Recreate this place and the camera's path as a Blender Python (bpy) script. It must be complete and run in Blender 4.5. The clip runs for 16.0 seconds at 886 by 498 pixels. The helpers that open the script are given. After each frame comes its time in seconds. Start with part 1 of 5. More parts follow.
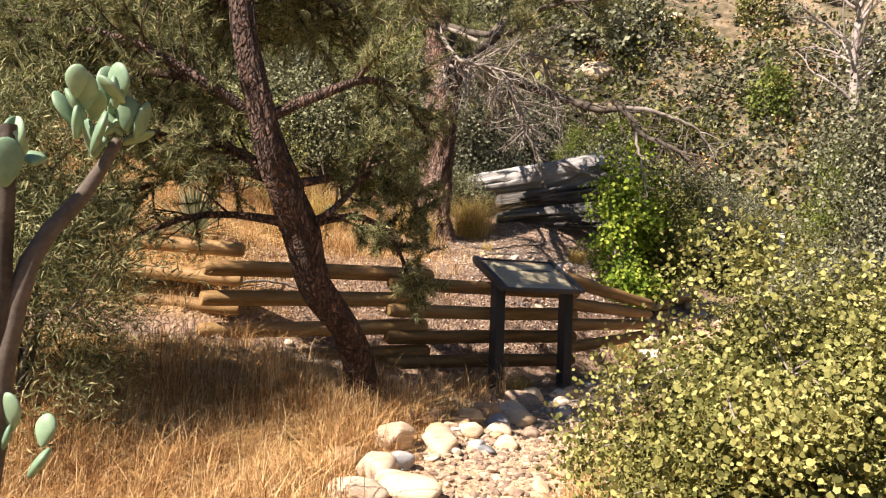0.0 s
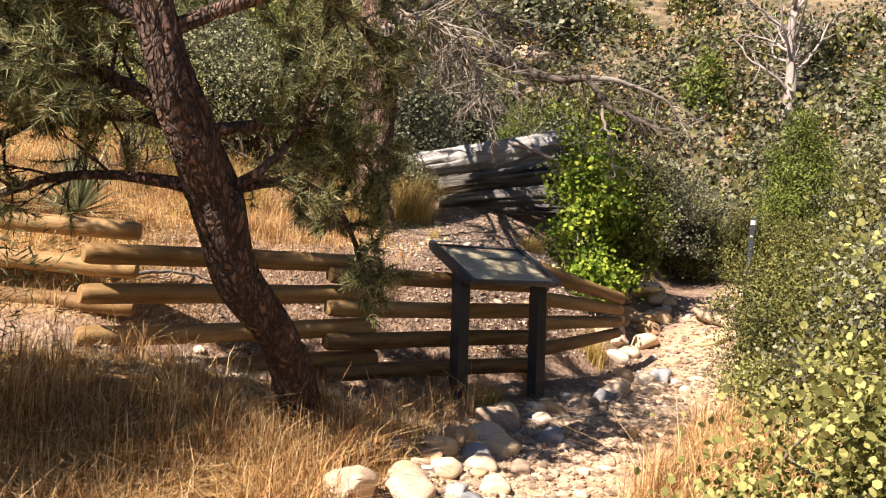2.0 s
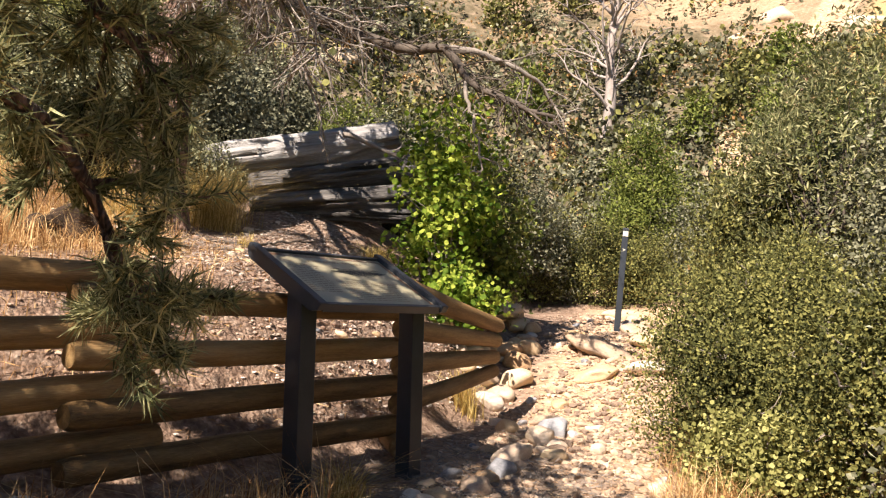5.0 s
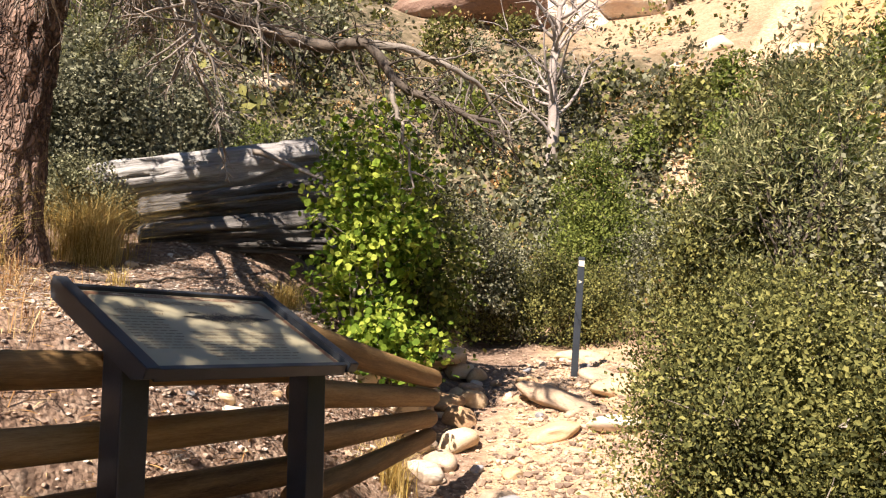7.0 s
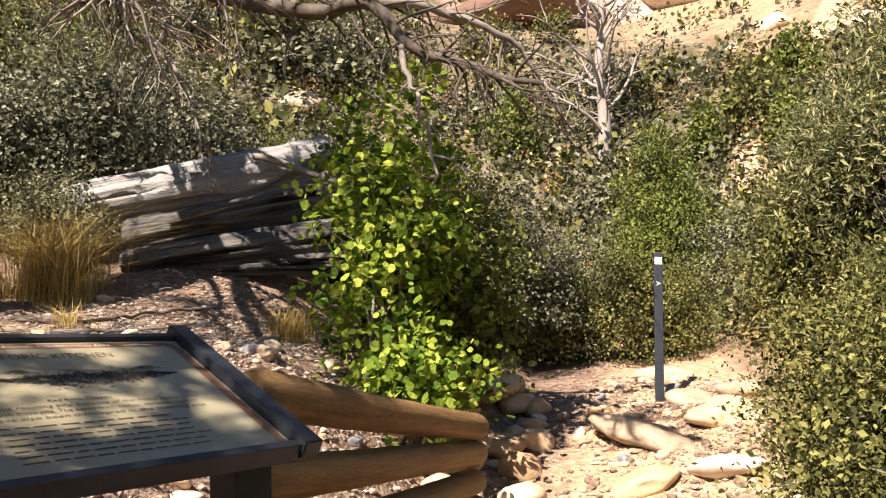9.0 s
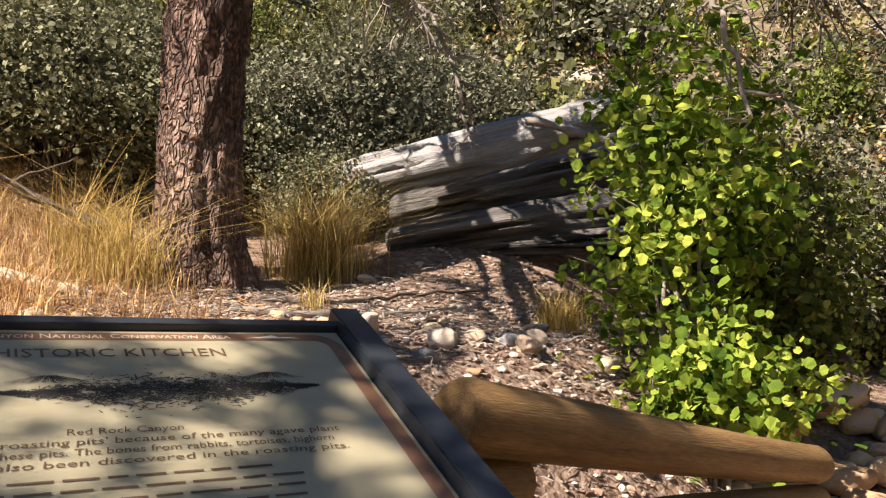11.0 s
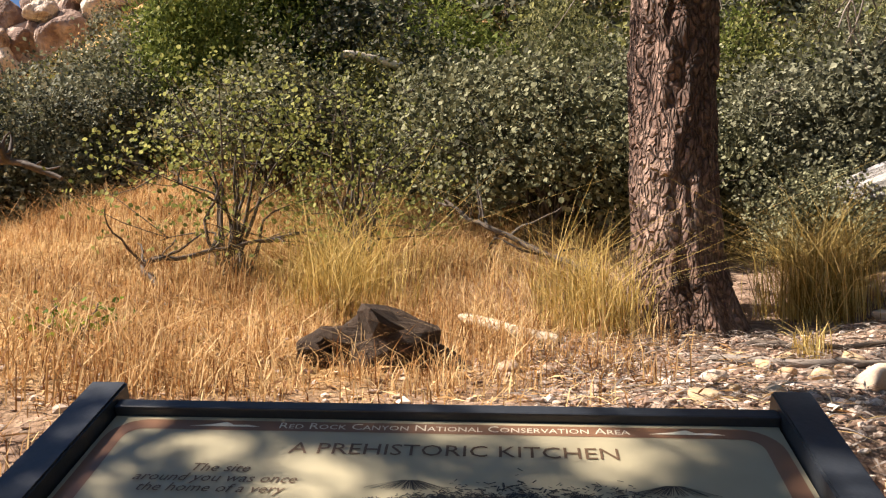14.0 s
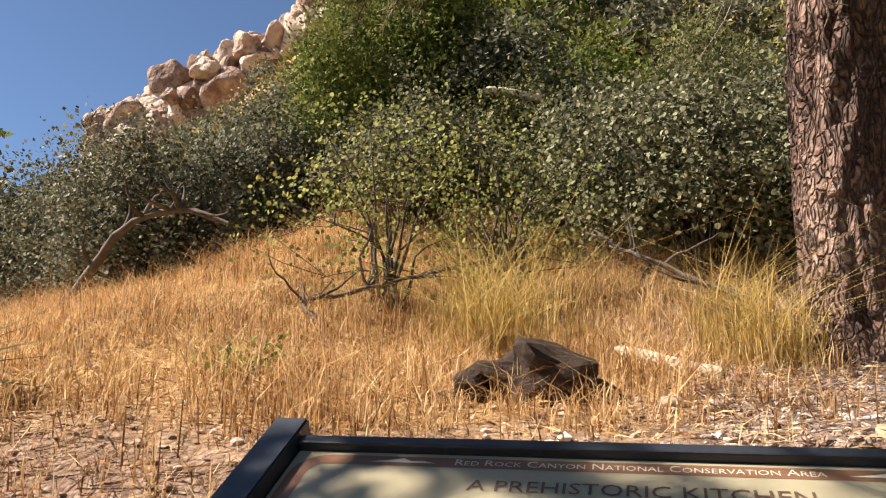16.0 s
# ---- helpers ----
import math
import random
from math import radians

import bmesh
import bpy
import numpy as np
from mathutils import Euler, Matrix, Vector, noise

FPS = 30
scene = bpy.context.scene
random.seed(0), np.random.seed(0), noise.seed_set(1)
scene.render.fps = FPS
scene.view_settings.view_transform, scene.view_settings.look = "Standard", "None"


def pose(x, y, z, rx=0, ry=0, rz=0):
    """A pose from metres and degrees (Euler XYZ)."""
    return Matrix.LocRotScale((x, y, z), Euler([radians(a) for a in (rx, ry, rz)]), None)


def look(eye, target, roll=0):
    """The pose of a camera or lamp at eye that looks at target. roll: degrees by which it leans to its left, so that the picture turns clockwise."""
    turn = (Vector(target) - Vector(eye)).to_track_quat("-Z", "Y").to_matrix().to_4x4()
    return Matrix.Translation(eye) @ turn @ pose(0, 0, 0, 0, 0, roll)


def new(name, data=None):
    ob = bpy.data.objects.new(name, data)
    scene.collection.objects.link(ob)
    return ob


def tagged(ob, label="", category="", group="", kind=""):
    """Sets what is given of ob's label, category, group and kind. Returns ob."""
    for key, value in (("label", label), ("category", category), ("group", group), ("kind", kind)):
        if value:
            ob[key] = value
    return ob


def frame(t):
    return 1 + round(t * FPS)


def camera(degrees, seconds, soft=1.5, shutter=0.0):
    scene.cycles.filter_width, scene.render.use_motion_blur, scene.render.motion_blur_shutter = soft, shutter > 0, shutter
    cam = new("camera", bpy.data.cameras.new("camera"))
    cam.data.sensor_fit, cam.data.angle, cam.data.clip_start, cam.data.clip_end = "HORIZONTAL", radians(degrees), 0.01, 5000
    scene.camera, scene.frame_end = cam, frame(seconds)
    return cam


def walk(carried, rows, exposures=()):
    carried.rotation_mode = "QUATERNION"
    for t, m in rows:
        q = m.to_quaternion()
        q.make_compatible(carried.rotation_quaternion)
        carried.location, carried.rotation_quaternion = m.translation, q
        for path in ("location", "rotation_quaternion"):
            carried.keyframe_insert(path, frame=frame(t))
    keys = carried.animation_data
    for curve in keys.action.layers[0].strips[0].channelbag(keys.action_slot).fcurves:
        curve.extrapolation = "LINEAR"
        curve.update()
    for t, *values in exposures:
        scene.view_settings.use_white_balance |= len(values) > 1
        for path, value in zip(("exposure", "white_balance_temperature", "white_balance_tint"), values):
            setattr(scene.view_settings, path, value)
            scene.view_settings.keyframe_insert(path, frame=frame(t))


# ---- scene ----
cam = camera(57.2, 16.0, soft=1.2)

PATH = [
    (0, (-5.212, -6.899, 0.910), (-4.151, -5.206, 1.003), 2.0),
    (0.5, (-4.980, -6.555, 0.915), (-3.786, -4.953, 1.004), 1.8),
    (1, (-4.828, -6.194, 0.922), (-3.591, -4.625, 1.009), 2.0),
    (1.5, (-4.700, -5.845, 0.915), (-3.457, -4.281, 0.998), 2.0),
    (2, (-4.641, -5.494, 0.890), (-3.415, -3.916, 0.973), 1.9),
    (2.5, (-4.565, -5.175, 0.861), (-3.364, -3.578, 0.948), 1.8),
    (3, (-4.408, -4.813, 0.843), (-3.220, -3.206, 0.931), 1.8),
    (3.5, (-4.216, -4.415, 0.832), (-2.994, -2.833, 0.909), 2.1),
    (4, (-3.953, -4.054, 0.848), (-2.607, -2.576, 0.916), 2.0),
    (4.5, (-3.671, -3.765, 0.884), (-2.196, -2.418, 0.974), 1.6),
    (5, (-3.311, -3.515, 0.902), (-1.742, -2.284, 1.053), 1.3),
    (5.2, (-3.140, -3.428, 0.907), (-1.542, -2.238, 1.076), 1.1),
    (7.3, (-1.932, -2.668, 1.013), (-0.290, -1.555, 1.269), -0.1),
    (7.5, (-1.773, -2.575, 1.026), (-0.139, -1.454, 1.293), -0.5),
    (8, (-1.481, -2.375, 1.050), (0.143, -1.241, 1.328), -0.6),
    (8.2, (-1.364, -2.342, 1.057), (0.246, -1.191, 1.343), -1.8),
    (10.3, (-0.273, -1.526, 1.137), (1.066, -0.066, 1.413), -1.5),
    (10.5, (-0.231, -1.504, 1.145), (1.014, 0.036, 1.422), -1.4),
    (11, (-0.144, -1.420, 1.140), (0.880, 0.274, 1.422), -0.8),
    (11.5, (-0.053, -1.308, 1.162), (0.795, 0.480, 1.449), -0.4),
    (12, (0.013, -1.228, 1.180), (0.673, 0.637, 1.471), -0.2),
    (12.5, (0.068, -1.192, 1.221), (0.509, 0.736, 1.520), 0.0),
    (13, (0.085, -1.173, 1.233), (0.269, 0.793, 1.549), 0.3),
    (13.5, (0.098, -1.179, 1.233), (0.078, 0.793, 1.568), 0.8),
    (14, (0.086, -1.186, 1.235), (-0.055, 0.777, 1.592), 0.9),
    (14.5, (0.075, -1.191, 1.237), (-0.160, 0.758, 1.621), 1.0),
    (15, (0.070, -1.195, 1.240), (-0.253, 0.737, 1.644), 1.1),
    (15.5, (0.062, -1.196, 1.239), (-0.352, 0.715, 1.660), 1.1),
    (16, (0.053, -1.193, 1.239), (-0.437, 0.698, 1.668), 1.2),
]
walk(cam, [(t, look(e, g, r)) for t, e, g, r in PATH], exposures=((0, 1.45), (16, 1.45)))

# ---- light ----
SUN_AZ, SUN_EL = -99.0, 46.0          # degrees from +y, towards -x
sd = Vector((math.sin(radians(SUN_AZ)) * math.cos(radians(SUN_EL)), math.cos(radians(SUN_AZ)) * math.cos(radians(SUN_EL)), math.sin(radians(SUN_EL))))
world = bpy.data.worlds.new("sky")
scene.world = world
world.use_nodes = True
wn = world.node_tree
sky = wn.nodes.new("ShaderNodeTexSky")
sky.sky_type, sky.sun_disc = "NISHITA", False
sky.dust_density, sky.ozone_density, sky.air_density, sky.altitude = 0.3, 3.0, 0.8, 1200
sky.sun_elevation, sky.sun_rotation = radians(SUN_EL), radians(SUN_AZ)
wn.links.new(sky.outputs[0], wn.nodes["Background"].inputs[0])
wn.nodes["Background"].inputs[1].default_value = 0.05
sun = new("sun", bpy.data.lights.new("sun", "SUN"))
sun.data.energy, sun.data.angle, sun.data.color = 5.0, radians(0.5), (1.0, 0.885, 0.79)
sun.matrix_world = look(sd * 50, (0, 0, 0))

# ---- small tools ----
rng = np.random.default_rng(7)


def S(a, b, v):
    u = np.clip((np.asarray(v, float) - a) / (b - a), 0, 1)
    return u * u * (3 - 2 * u)


class Geo:
    """Vertices and faces gathered in arrays, to become one mesh."""

    def __init__(self):
        self.v, self.f, self.n = [], [], 0

    def add(self, v, f):
        v = np.asarray(v, float).reshape(-1, 3)
        self.v.append(v)
        self.f.append(np.asarray(f, int) + self.n)
        self.n += len(v)

    def mesh(self, name, material=None, smooth=True):
        me = bpy.data.meshes.new(name)
        v = np.concatenate(self.v)
        loops = np.concatenate([f.ravel() for f in self.f])
        sizes = np.concatenate([np.full(len(f), f.shape[1]) for f in self.f])
        me.vertices.add(len(v))
        me.vertices.foreach_set("co", v.ravel())
        me.loops.add(len(loops))
        me.loops.foreach_set("vertex_index", loops)
        me.polygons.add(len(sizes))
        me.polygons.foreach_set("loop_start", np.concatenate([[0], np.cumsum(sizes)[:-1]]))
        me.polygons.foreach_set("use_smooth", np.full(len(sizes), smooth))
        me.update(calc_edges=True)
        me.validate()
        if material:
            me.materials.append(material)
        return me


def part(name, mesh, parent=None, label=""):
    ob = new(name, mesh)
    if parent:
        ob.parent = parent
    if label:
        ob["label"] = label
    return ob


def thing(name, label, category, m=None, group="", kind=""):
    ob = new(name)
    ob.empty_display_size = 0.2
    if m is not None:
        ob.matrix_basis = m
    return tagged(ob, label, category, group, kind)


def unit(a):
    return a / np.maximum(np.linalg.norm(a, axis=-1, keepdims=True), 1e-9)


def tube(g, pts, radii, sides=8, rough=0.0, r=None, caps=True, round_end=False):
    """A tapering tube along pts; rough: share of the radius by which it is uneven."""
    pts, radii = np.asarray(pts, float), np.asarray(radii, float)
    k = len(pts)
    tan = unit(np.gradient(pts, axis=0))
    ref = np.array([0, 0, 1.0]) if abs(tan[0][2]) < 0.9 else np.array([1.0, 0, 0])
    us = []
    u = unit(np.cross(tan[0], ref))
    for t in tan:
        u = unit(u - t * np.dot(u, t))
        us.append(u)
    us = np.array(us)
    vs = np.cross(tan, us)
    a = np.linspace(0, 2 * np.pi, sides, endpoint=False)
    rr = radii[:, None] * np.ones(sides)
    if rough:
        rr = rr * (1 + (r or rng).normal(0, rough, (k, sides)))
    ring = pts[:, None] + rr[..., None] * (np.cos(a)[None, :, None] * us[:, None] + np.sin(a)[None, :, None] * vs[:, None])
    i = np.arange(k - 1)[:, None] * sides
    j = np.arange(sides)[None]
    j2 = (j + 1) % sides
    f = np.stack([i + j, i + j2, i + sides + j2, i + sides + j], -1).reshape(-1, 4)
    g.add(ring, f)
    if caps:
        for e, flip in ((0, True), (k - 1, False)):
            c = pts[e]
            base = np.vstack([ring[e], c])
            tri = np.stack([np.arange(sides), (np.arange(sides) + 1) % sides, np.full(sides, sides)], -1)
            g.add(base, tri[:, ::-1] if flip else tri)


def wander(p, d, length, steps, bend, lift=0.0, r=rng):
    """A crooked line from p along d."""
    pts, d = [np.array(p, float)], unit(np.array(d, float))
    for _ in range(steps):
        d = unit(d + r.normal(0, bend, 3) + np.array([0, 0, lift]))
        pts.append(pts[-1] + d * length / steps)
    return np.array(pts)


def smooth_line(pts, n):
    """A smooth line of n points through the given ones."""
    pts = np.asarray(pts, float)
    s = np.linspace(0, len(pts) - 1, n)
    i = np.clip(s.astype(int), 0, len(pts) - 2)
    t = (s - i)[:, None]
    p0, p1, p2, p3 = pts[np.maximum(i - 1, 0)], pts[i], pts[i + 1], pts[np.minimum(i + 2, len(pts) - 1)]
    return 0.5 * (2 * p1 + (p2 - p0) * t + (2 * p0 - 5 * p1 + 4 * p2 - p3) * t ** 2 + (3 * p1 - p0 - 3 * p2 + p3) * t ** 3)


def leaves(g, pos, along, size, wide=0.4, up=0.5, shape="diamond", r=rng, out=None):
    """Leaf blades at pos, each pointing along; wide: half width by length; up: how far they face the sky."""
    n = len(pos)
    size = np.broadcast_to(np.asarray(size, float), (n,))[:, None]
    nrm = r.normal(0, 1, (n, 3)) + np.array([0, 0, up * 2])
    if out is not None:
        nrm = nrm * 0.6 + out * 1.3
    side = unit(np.cross(along, nrm))
    nrm = np.cross(side, along)
    if shape == "diamond":
        v = np.stack([pos, pos + along * size * 0.5 + side * size * wide + nrm * size * 0.08, pos + along * size, pos + along * size * 0.5 - side * size * wide + nrm * size * 0.08], 1)
        f = np.arange(n)[:, None] * 4 + np.arange(4)
        g.add(v, f)
    elif shape == "round":
        v = np.stack([pos, pos + along * size * 0.2 + side * size * wide, pos + along * size * 0.75 + side * size * wide * 0.95 + nrm * size * 0.1, pos + along * size * 0.95,
                      pos + along * size * 0.75 - side * size * wide * 0.95 + nrm * size * 0.1, pos + along * size * 0.2 - side * size * wide], 1)
        b = np.arange(n)[:, None] * 6
        g.add(v, np.concatenate([b + np.array([0, 1, 2, 3]), b + np.array([0, 3, 4, 5])]))
    else:
        v = np.stack([pos + side * size * wide, pos - side * size * wide, pos + along * size], 1)
        g.add(v, np.arange(n)[:, None] * 3 + np.arange(3))


# ---- materials ----
def material(name, stops, scale=6.0, rough=0.85, bump=0.3, stretch=(1, 1, 1), fine=40.0, island=0.0, thin=0.0, metal=0.0, dist=0.01, object_random=0.0, spec=0.3):
    """A surface of several tones: stops of (place, colour) over a coarse and a fine noise. thin: share of light let through."""
    m = bpy.data.materials.new(name)
    m.use_nodes = True
    nt = m.node_tree
    n, l = nt.nodes, nt.links
    b = n["Principled BSDF"]
    b.inputs["Roughness"].default_value, b.inputs["Metallic"].default_value = rough, metal
    b.inputs["Specular IOR Level"].default_value = spec
    co = n.new("ShaderNodeTexCoord")
    mp = n.new("ShaderNodeMapping")
    mp.inputs["Scale"].default_value = stretch
    l.new(co.outputs["Object"], mp.inputs[0])
    a = n.new("ShaderNodeTexNoise")
    a.inputs["Scale"].default_value, a.inputs["Detail"].default_value, a.inputs["Roughness"].default_value = scale, 6, 0.65
    c = n.new("ShaderNodeTexNoise")
    c.inputs["Scale"].default_value, c.inputs["Detail"].default_value = fine, 4
    l.new(mp.outputs[0], a.inputs[0])
    l.new(mp.outputs[0], c.inputs[0])
    mix = n.new("ShaderNodeMath")
    mix.operation = "MULTIPLY_ADD"
    l.new(c.outputs[0], mix.inputs[0])
    mix.inputs[1].default_value = 0.45
    l.new(a.outputs[0], mix.inputs[2])
    off = n.new("ShaderNodeMath")
    off.operation = "SUBTRACT"
    l.new(mix.outputs[0], off.inputs[0])
    off.inputs[1].default_value = 0.22
    last = off.outputs[0]
    for amount, node, out in ((island, "ShaderNodeNewGeometry", "Random Per Island"), (object_random, "ShaderNodeObjectInfo", "Random")):
        if amount:
            q = n.new(node)
            w = n.new("ShaderNodeMath")
            w.operation = "SUBTRACT"
            l.new(q.outputs[out], w.inputs[0])
            w.inputs[1].default_value = 0.5
            s = n.new("ShaderNodeMath")
            s.operation = "MULTIPLY_ADD"
            l.new(w.outputs[0], s.inputs[0])
            s.inputs[1].default_value = amount
            l.new(last, s.inputs[2])
            last = s.outputs[0]
    ramp = n.new("ShaderNodeValToRGB")
    while len(ramp.color_ramp.elements) < len(stops):
        ramp.color_ramp.elements.new(0.5)
    for e, (p, col) in zip(ramp.color_ramp.elements, stops):
        e.position, e.color = p, (*col, 1)
    l.new(last, ramp.inputs[0])
    l.new(ramp.outputs[0], b.inputs["Base Color"])
    if bump:
        bp = n.new("ShaderNodeBump")
        bp.inputs["Strength"].default_value, bp.inputs["Distance"].default_value = bump, dist
        l.new(mix.outputs[0], bp.inputs["Height"])
        l.new(bp.outputs[0], b.inputs["Normal"])
    if thin:
        tr = n.new("ShaderNodeBsdfTranslucent")
        l.new(ramp.outputs[0], tr.inputs[0])
        ms = n.new("ShaderNodeMixShader")
        ms.inputs[0].default_value = thin
        l.new(b.outputs[0], ms.inputs[1])
        l.new(tr.outputs[0], ms.inputs[2])
        l.new(ms.outputs[0], n["Material Output"].inputs[0])
    return m


def leafy(name, dark, mid, light, thin=0.35, rough=0.7):
    return material(name, [(0.15, dark), (0.5, mid), (0.85, light)], scale=1.5, fine=9, rough=rough, bump=0, island=0.75, thin=thin, spec=0.12)


M_OAK = leafy("oak_leaf", (0.05, 0.05, 0.03), (0.145, 0.143, 0.085), (0.32, 0.31, 0.20), 0.2)
M_YEL = leafy("sumac_leaf", (0.08, 0.08, 0.022), (0.24, 0.23, 0.07), (0.46, 0.43, 0.16), 0.3)
M_CUR = leafy("currant_leaf", (0.06, 0.11, 0.012), (0.19, 0.27, 0.03), (0.42, 0.47, 0.075), 0.4)
M_OLV = leafy("mahogany_leaf", (0.03, 0.033, 0.011), (0.105, 0.107, 0.032), (0.29, 0.27, 0.085), 0.22)
M_SAGE = leafy("manzanita_leaf", (0.045, 0.046, 0.024), (0.14, 0.14, 0.072), (0.34, 0.33, 0.19), 0.2)
M_PINE = leafy("pine_needle", (0.05, 0.056, 0.025), (0.17, 0.178, 0.075), (0.45, 0.42, 0.21), 0.28)
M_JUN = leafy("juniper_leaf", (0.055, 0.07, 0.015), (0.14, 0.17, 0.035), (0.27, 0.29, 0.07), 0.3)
M_CACT = material("cactus_skin", [(0.2, (0.10, 0.17, 0.10)), (0.8, (0.26, 0.36, 0.22))], scale=4, rough=0.5, bump=0.1, object_random=0.4)
M_SVB = leafy("sapling_leaf", (0.10, 0.115, 0.03), (0.24, 0.25, 0.07), (0.42, 0.42, 0.14), 0.4)
M_YUC = leafy("yucca_blade", (0.12, 0.13, 0.07), (0.27, 0.28, 0.16), (0.50, 0.46, 0.30), 0.2)
M_STRAW = leafy("dry_grass", (0.17, 0.075, 0.028), (0.50, 0.29, 0.115), (0.80, 0.60, 0.32), 0.3)
M_BUNCH = leafy("bunch_grass", (0.24, 0.165, 0.045), (0.52, 0.37, 0.11), (0.80, 0.62, 0.27), 0.35)
M_TWIG = material("grey_twig", [(0.2, (0.12, 0.095, 0.075)), (0.8, (0.34, 0.29, 0.24))], scale=8, fine=60, bump=0.4, island=0.4)
M_STEM = material("dark_stem", [(0.2, (0.035, 0.027, 0.02)), (0.8, (0.14, 0.11, 0.085))], scale=8, fine=60, bump=0.4, island=0.4)
M_DEAD = material("bleached_wood", [(0.2, (0.07, 0.065, 0.06)), (0.42, (0.26, 0.24, 0.225)), (0.8, (0.50, 0.48, 0.45))], scale=3, fine=26, stretch=(0.35, 5, 5), bump=0.9, dist=0.03)
M_SNAG = material("bleached_snag", [(0.2, (0.18, 0.14, 0.12)), (0.8, (0.46, 0.39, 0.34))], scale=5, fine=30, bump=0.5)
M_LOG = material("peeled_log", [(0.15, (0.075, 0.04, 0.014)), (0.5, (0.25, 0.145, 0.055)), (0.85, (0.45, 0.29, 0.125))], scale=2.2, fine=30, stretch=(0.8, 9, 9), rough=0.7, bump=0.6, object_random=0.35, dist=0.008)
M_SIGN = material("dark_painted_steel", [(0.2, (0.012, 0.015, 0.019)), (0.8, (0.035, 0.04, 0.048))], scale=5, fine=120, rough=0.42, bump=0.08, spec=0.5)
M_PANEL = material("panel_tan", [(0.2, (0.31, 0.27, 0.17)), (0.8, (0.39, 0.345, 0.225))], scale=2, fine=18, rough=0.3, bump=0.02, spec=0.5)
M_BROWN = material("panel_brown", [(0.2, (0.17, 0.085, 0.045)), (0.8, (0.22, 0.115, 0.065))], scale=3, rough=0.35, bump=0, spec=0.5)
M_INK = material("panel_ink", [(0.2, (0.03, 0.03, 0.028)), (0.8, (0.06, 0.055, 0.045))], scale=9, rough=0.4, bump=0)
M_INKB = material("panel_brown_ink", [(0.2, (0.10, 0.06, 0.035)), (0.8, (0.15, 0.095, 0.055))], scale=9, rough=0.4, bump=0)
M_CREAM = material("panel_cream", [(0.2, (0.62, 0.56, 0.42)), (0.8, (0.72, 0.66, 0.50))], scale=9, rough=0.4, bump=0)
M_ROCK = material("wash_stone", [(0.12, (0.20, 0.14, 0.10)), (0.4, (0.45, 0.325, 0.22)), (0.62, (0.56, 0.43, 0.31)), (0.9, (0.66, 0.55, 0.43))], scale=1.6, fine=22, bump=0.5, object_random=0.7, island=0.5)
M_SAND = material("sandstone_cliff", [(0.25, (0.17, 0.10, 0.07)), (0.5, (0.44, 0.31, 0.23)), (0.8, (0.64, 0.53, 0.42))], scale=1.6, fine=9, bump=1.0, dist=0.5, object_random=0.6)
M_GRIT = material("bank_grit", [(0.12, (0.16, 0.095, 0.065)), (0.45, (0.36, 0.25, 0.18)), (0.7, (0.52, 0.41, 0.32)), (0.95, (0.68, 0.60, 0.52))], scale=1.6, fine=22, bump=0.4, island=0.7)
M_BOUL = material("sandstone_boulder", [(0.2, (0.34, 0.22, 0.14)), (0.5, (0.56, 0.43, 0.29)), (0.85, (0.68, 0.57, 0.44))], scale=1.2, fine=14, bump=0.6, dist=0.03)
M_STUMP = material("rotten_wood", [(0.2, (0.025, 0.016, 0.010)), (0.5, (0.075, 0.047, 0.028)), (0.85, (0.12, 0.083, 0.055))], scale=5, fine=30, stretch=(1, 4, 4), bump=1.0, dist=0.03)
M_PALE = material("pale_stick", [(0.2, (0.45, 0.36, 0.25)), (0.8, (0.74, 0.66, 0.52))], scale=4, fine=30, stretch=(0.5, 4, 4), bump=0.4)


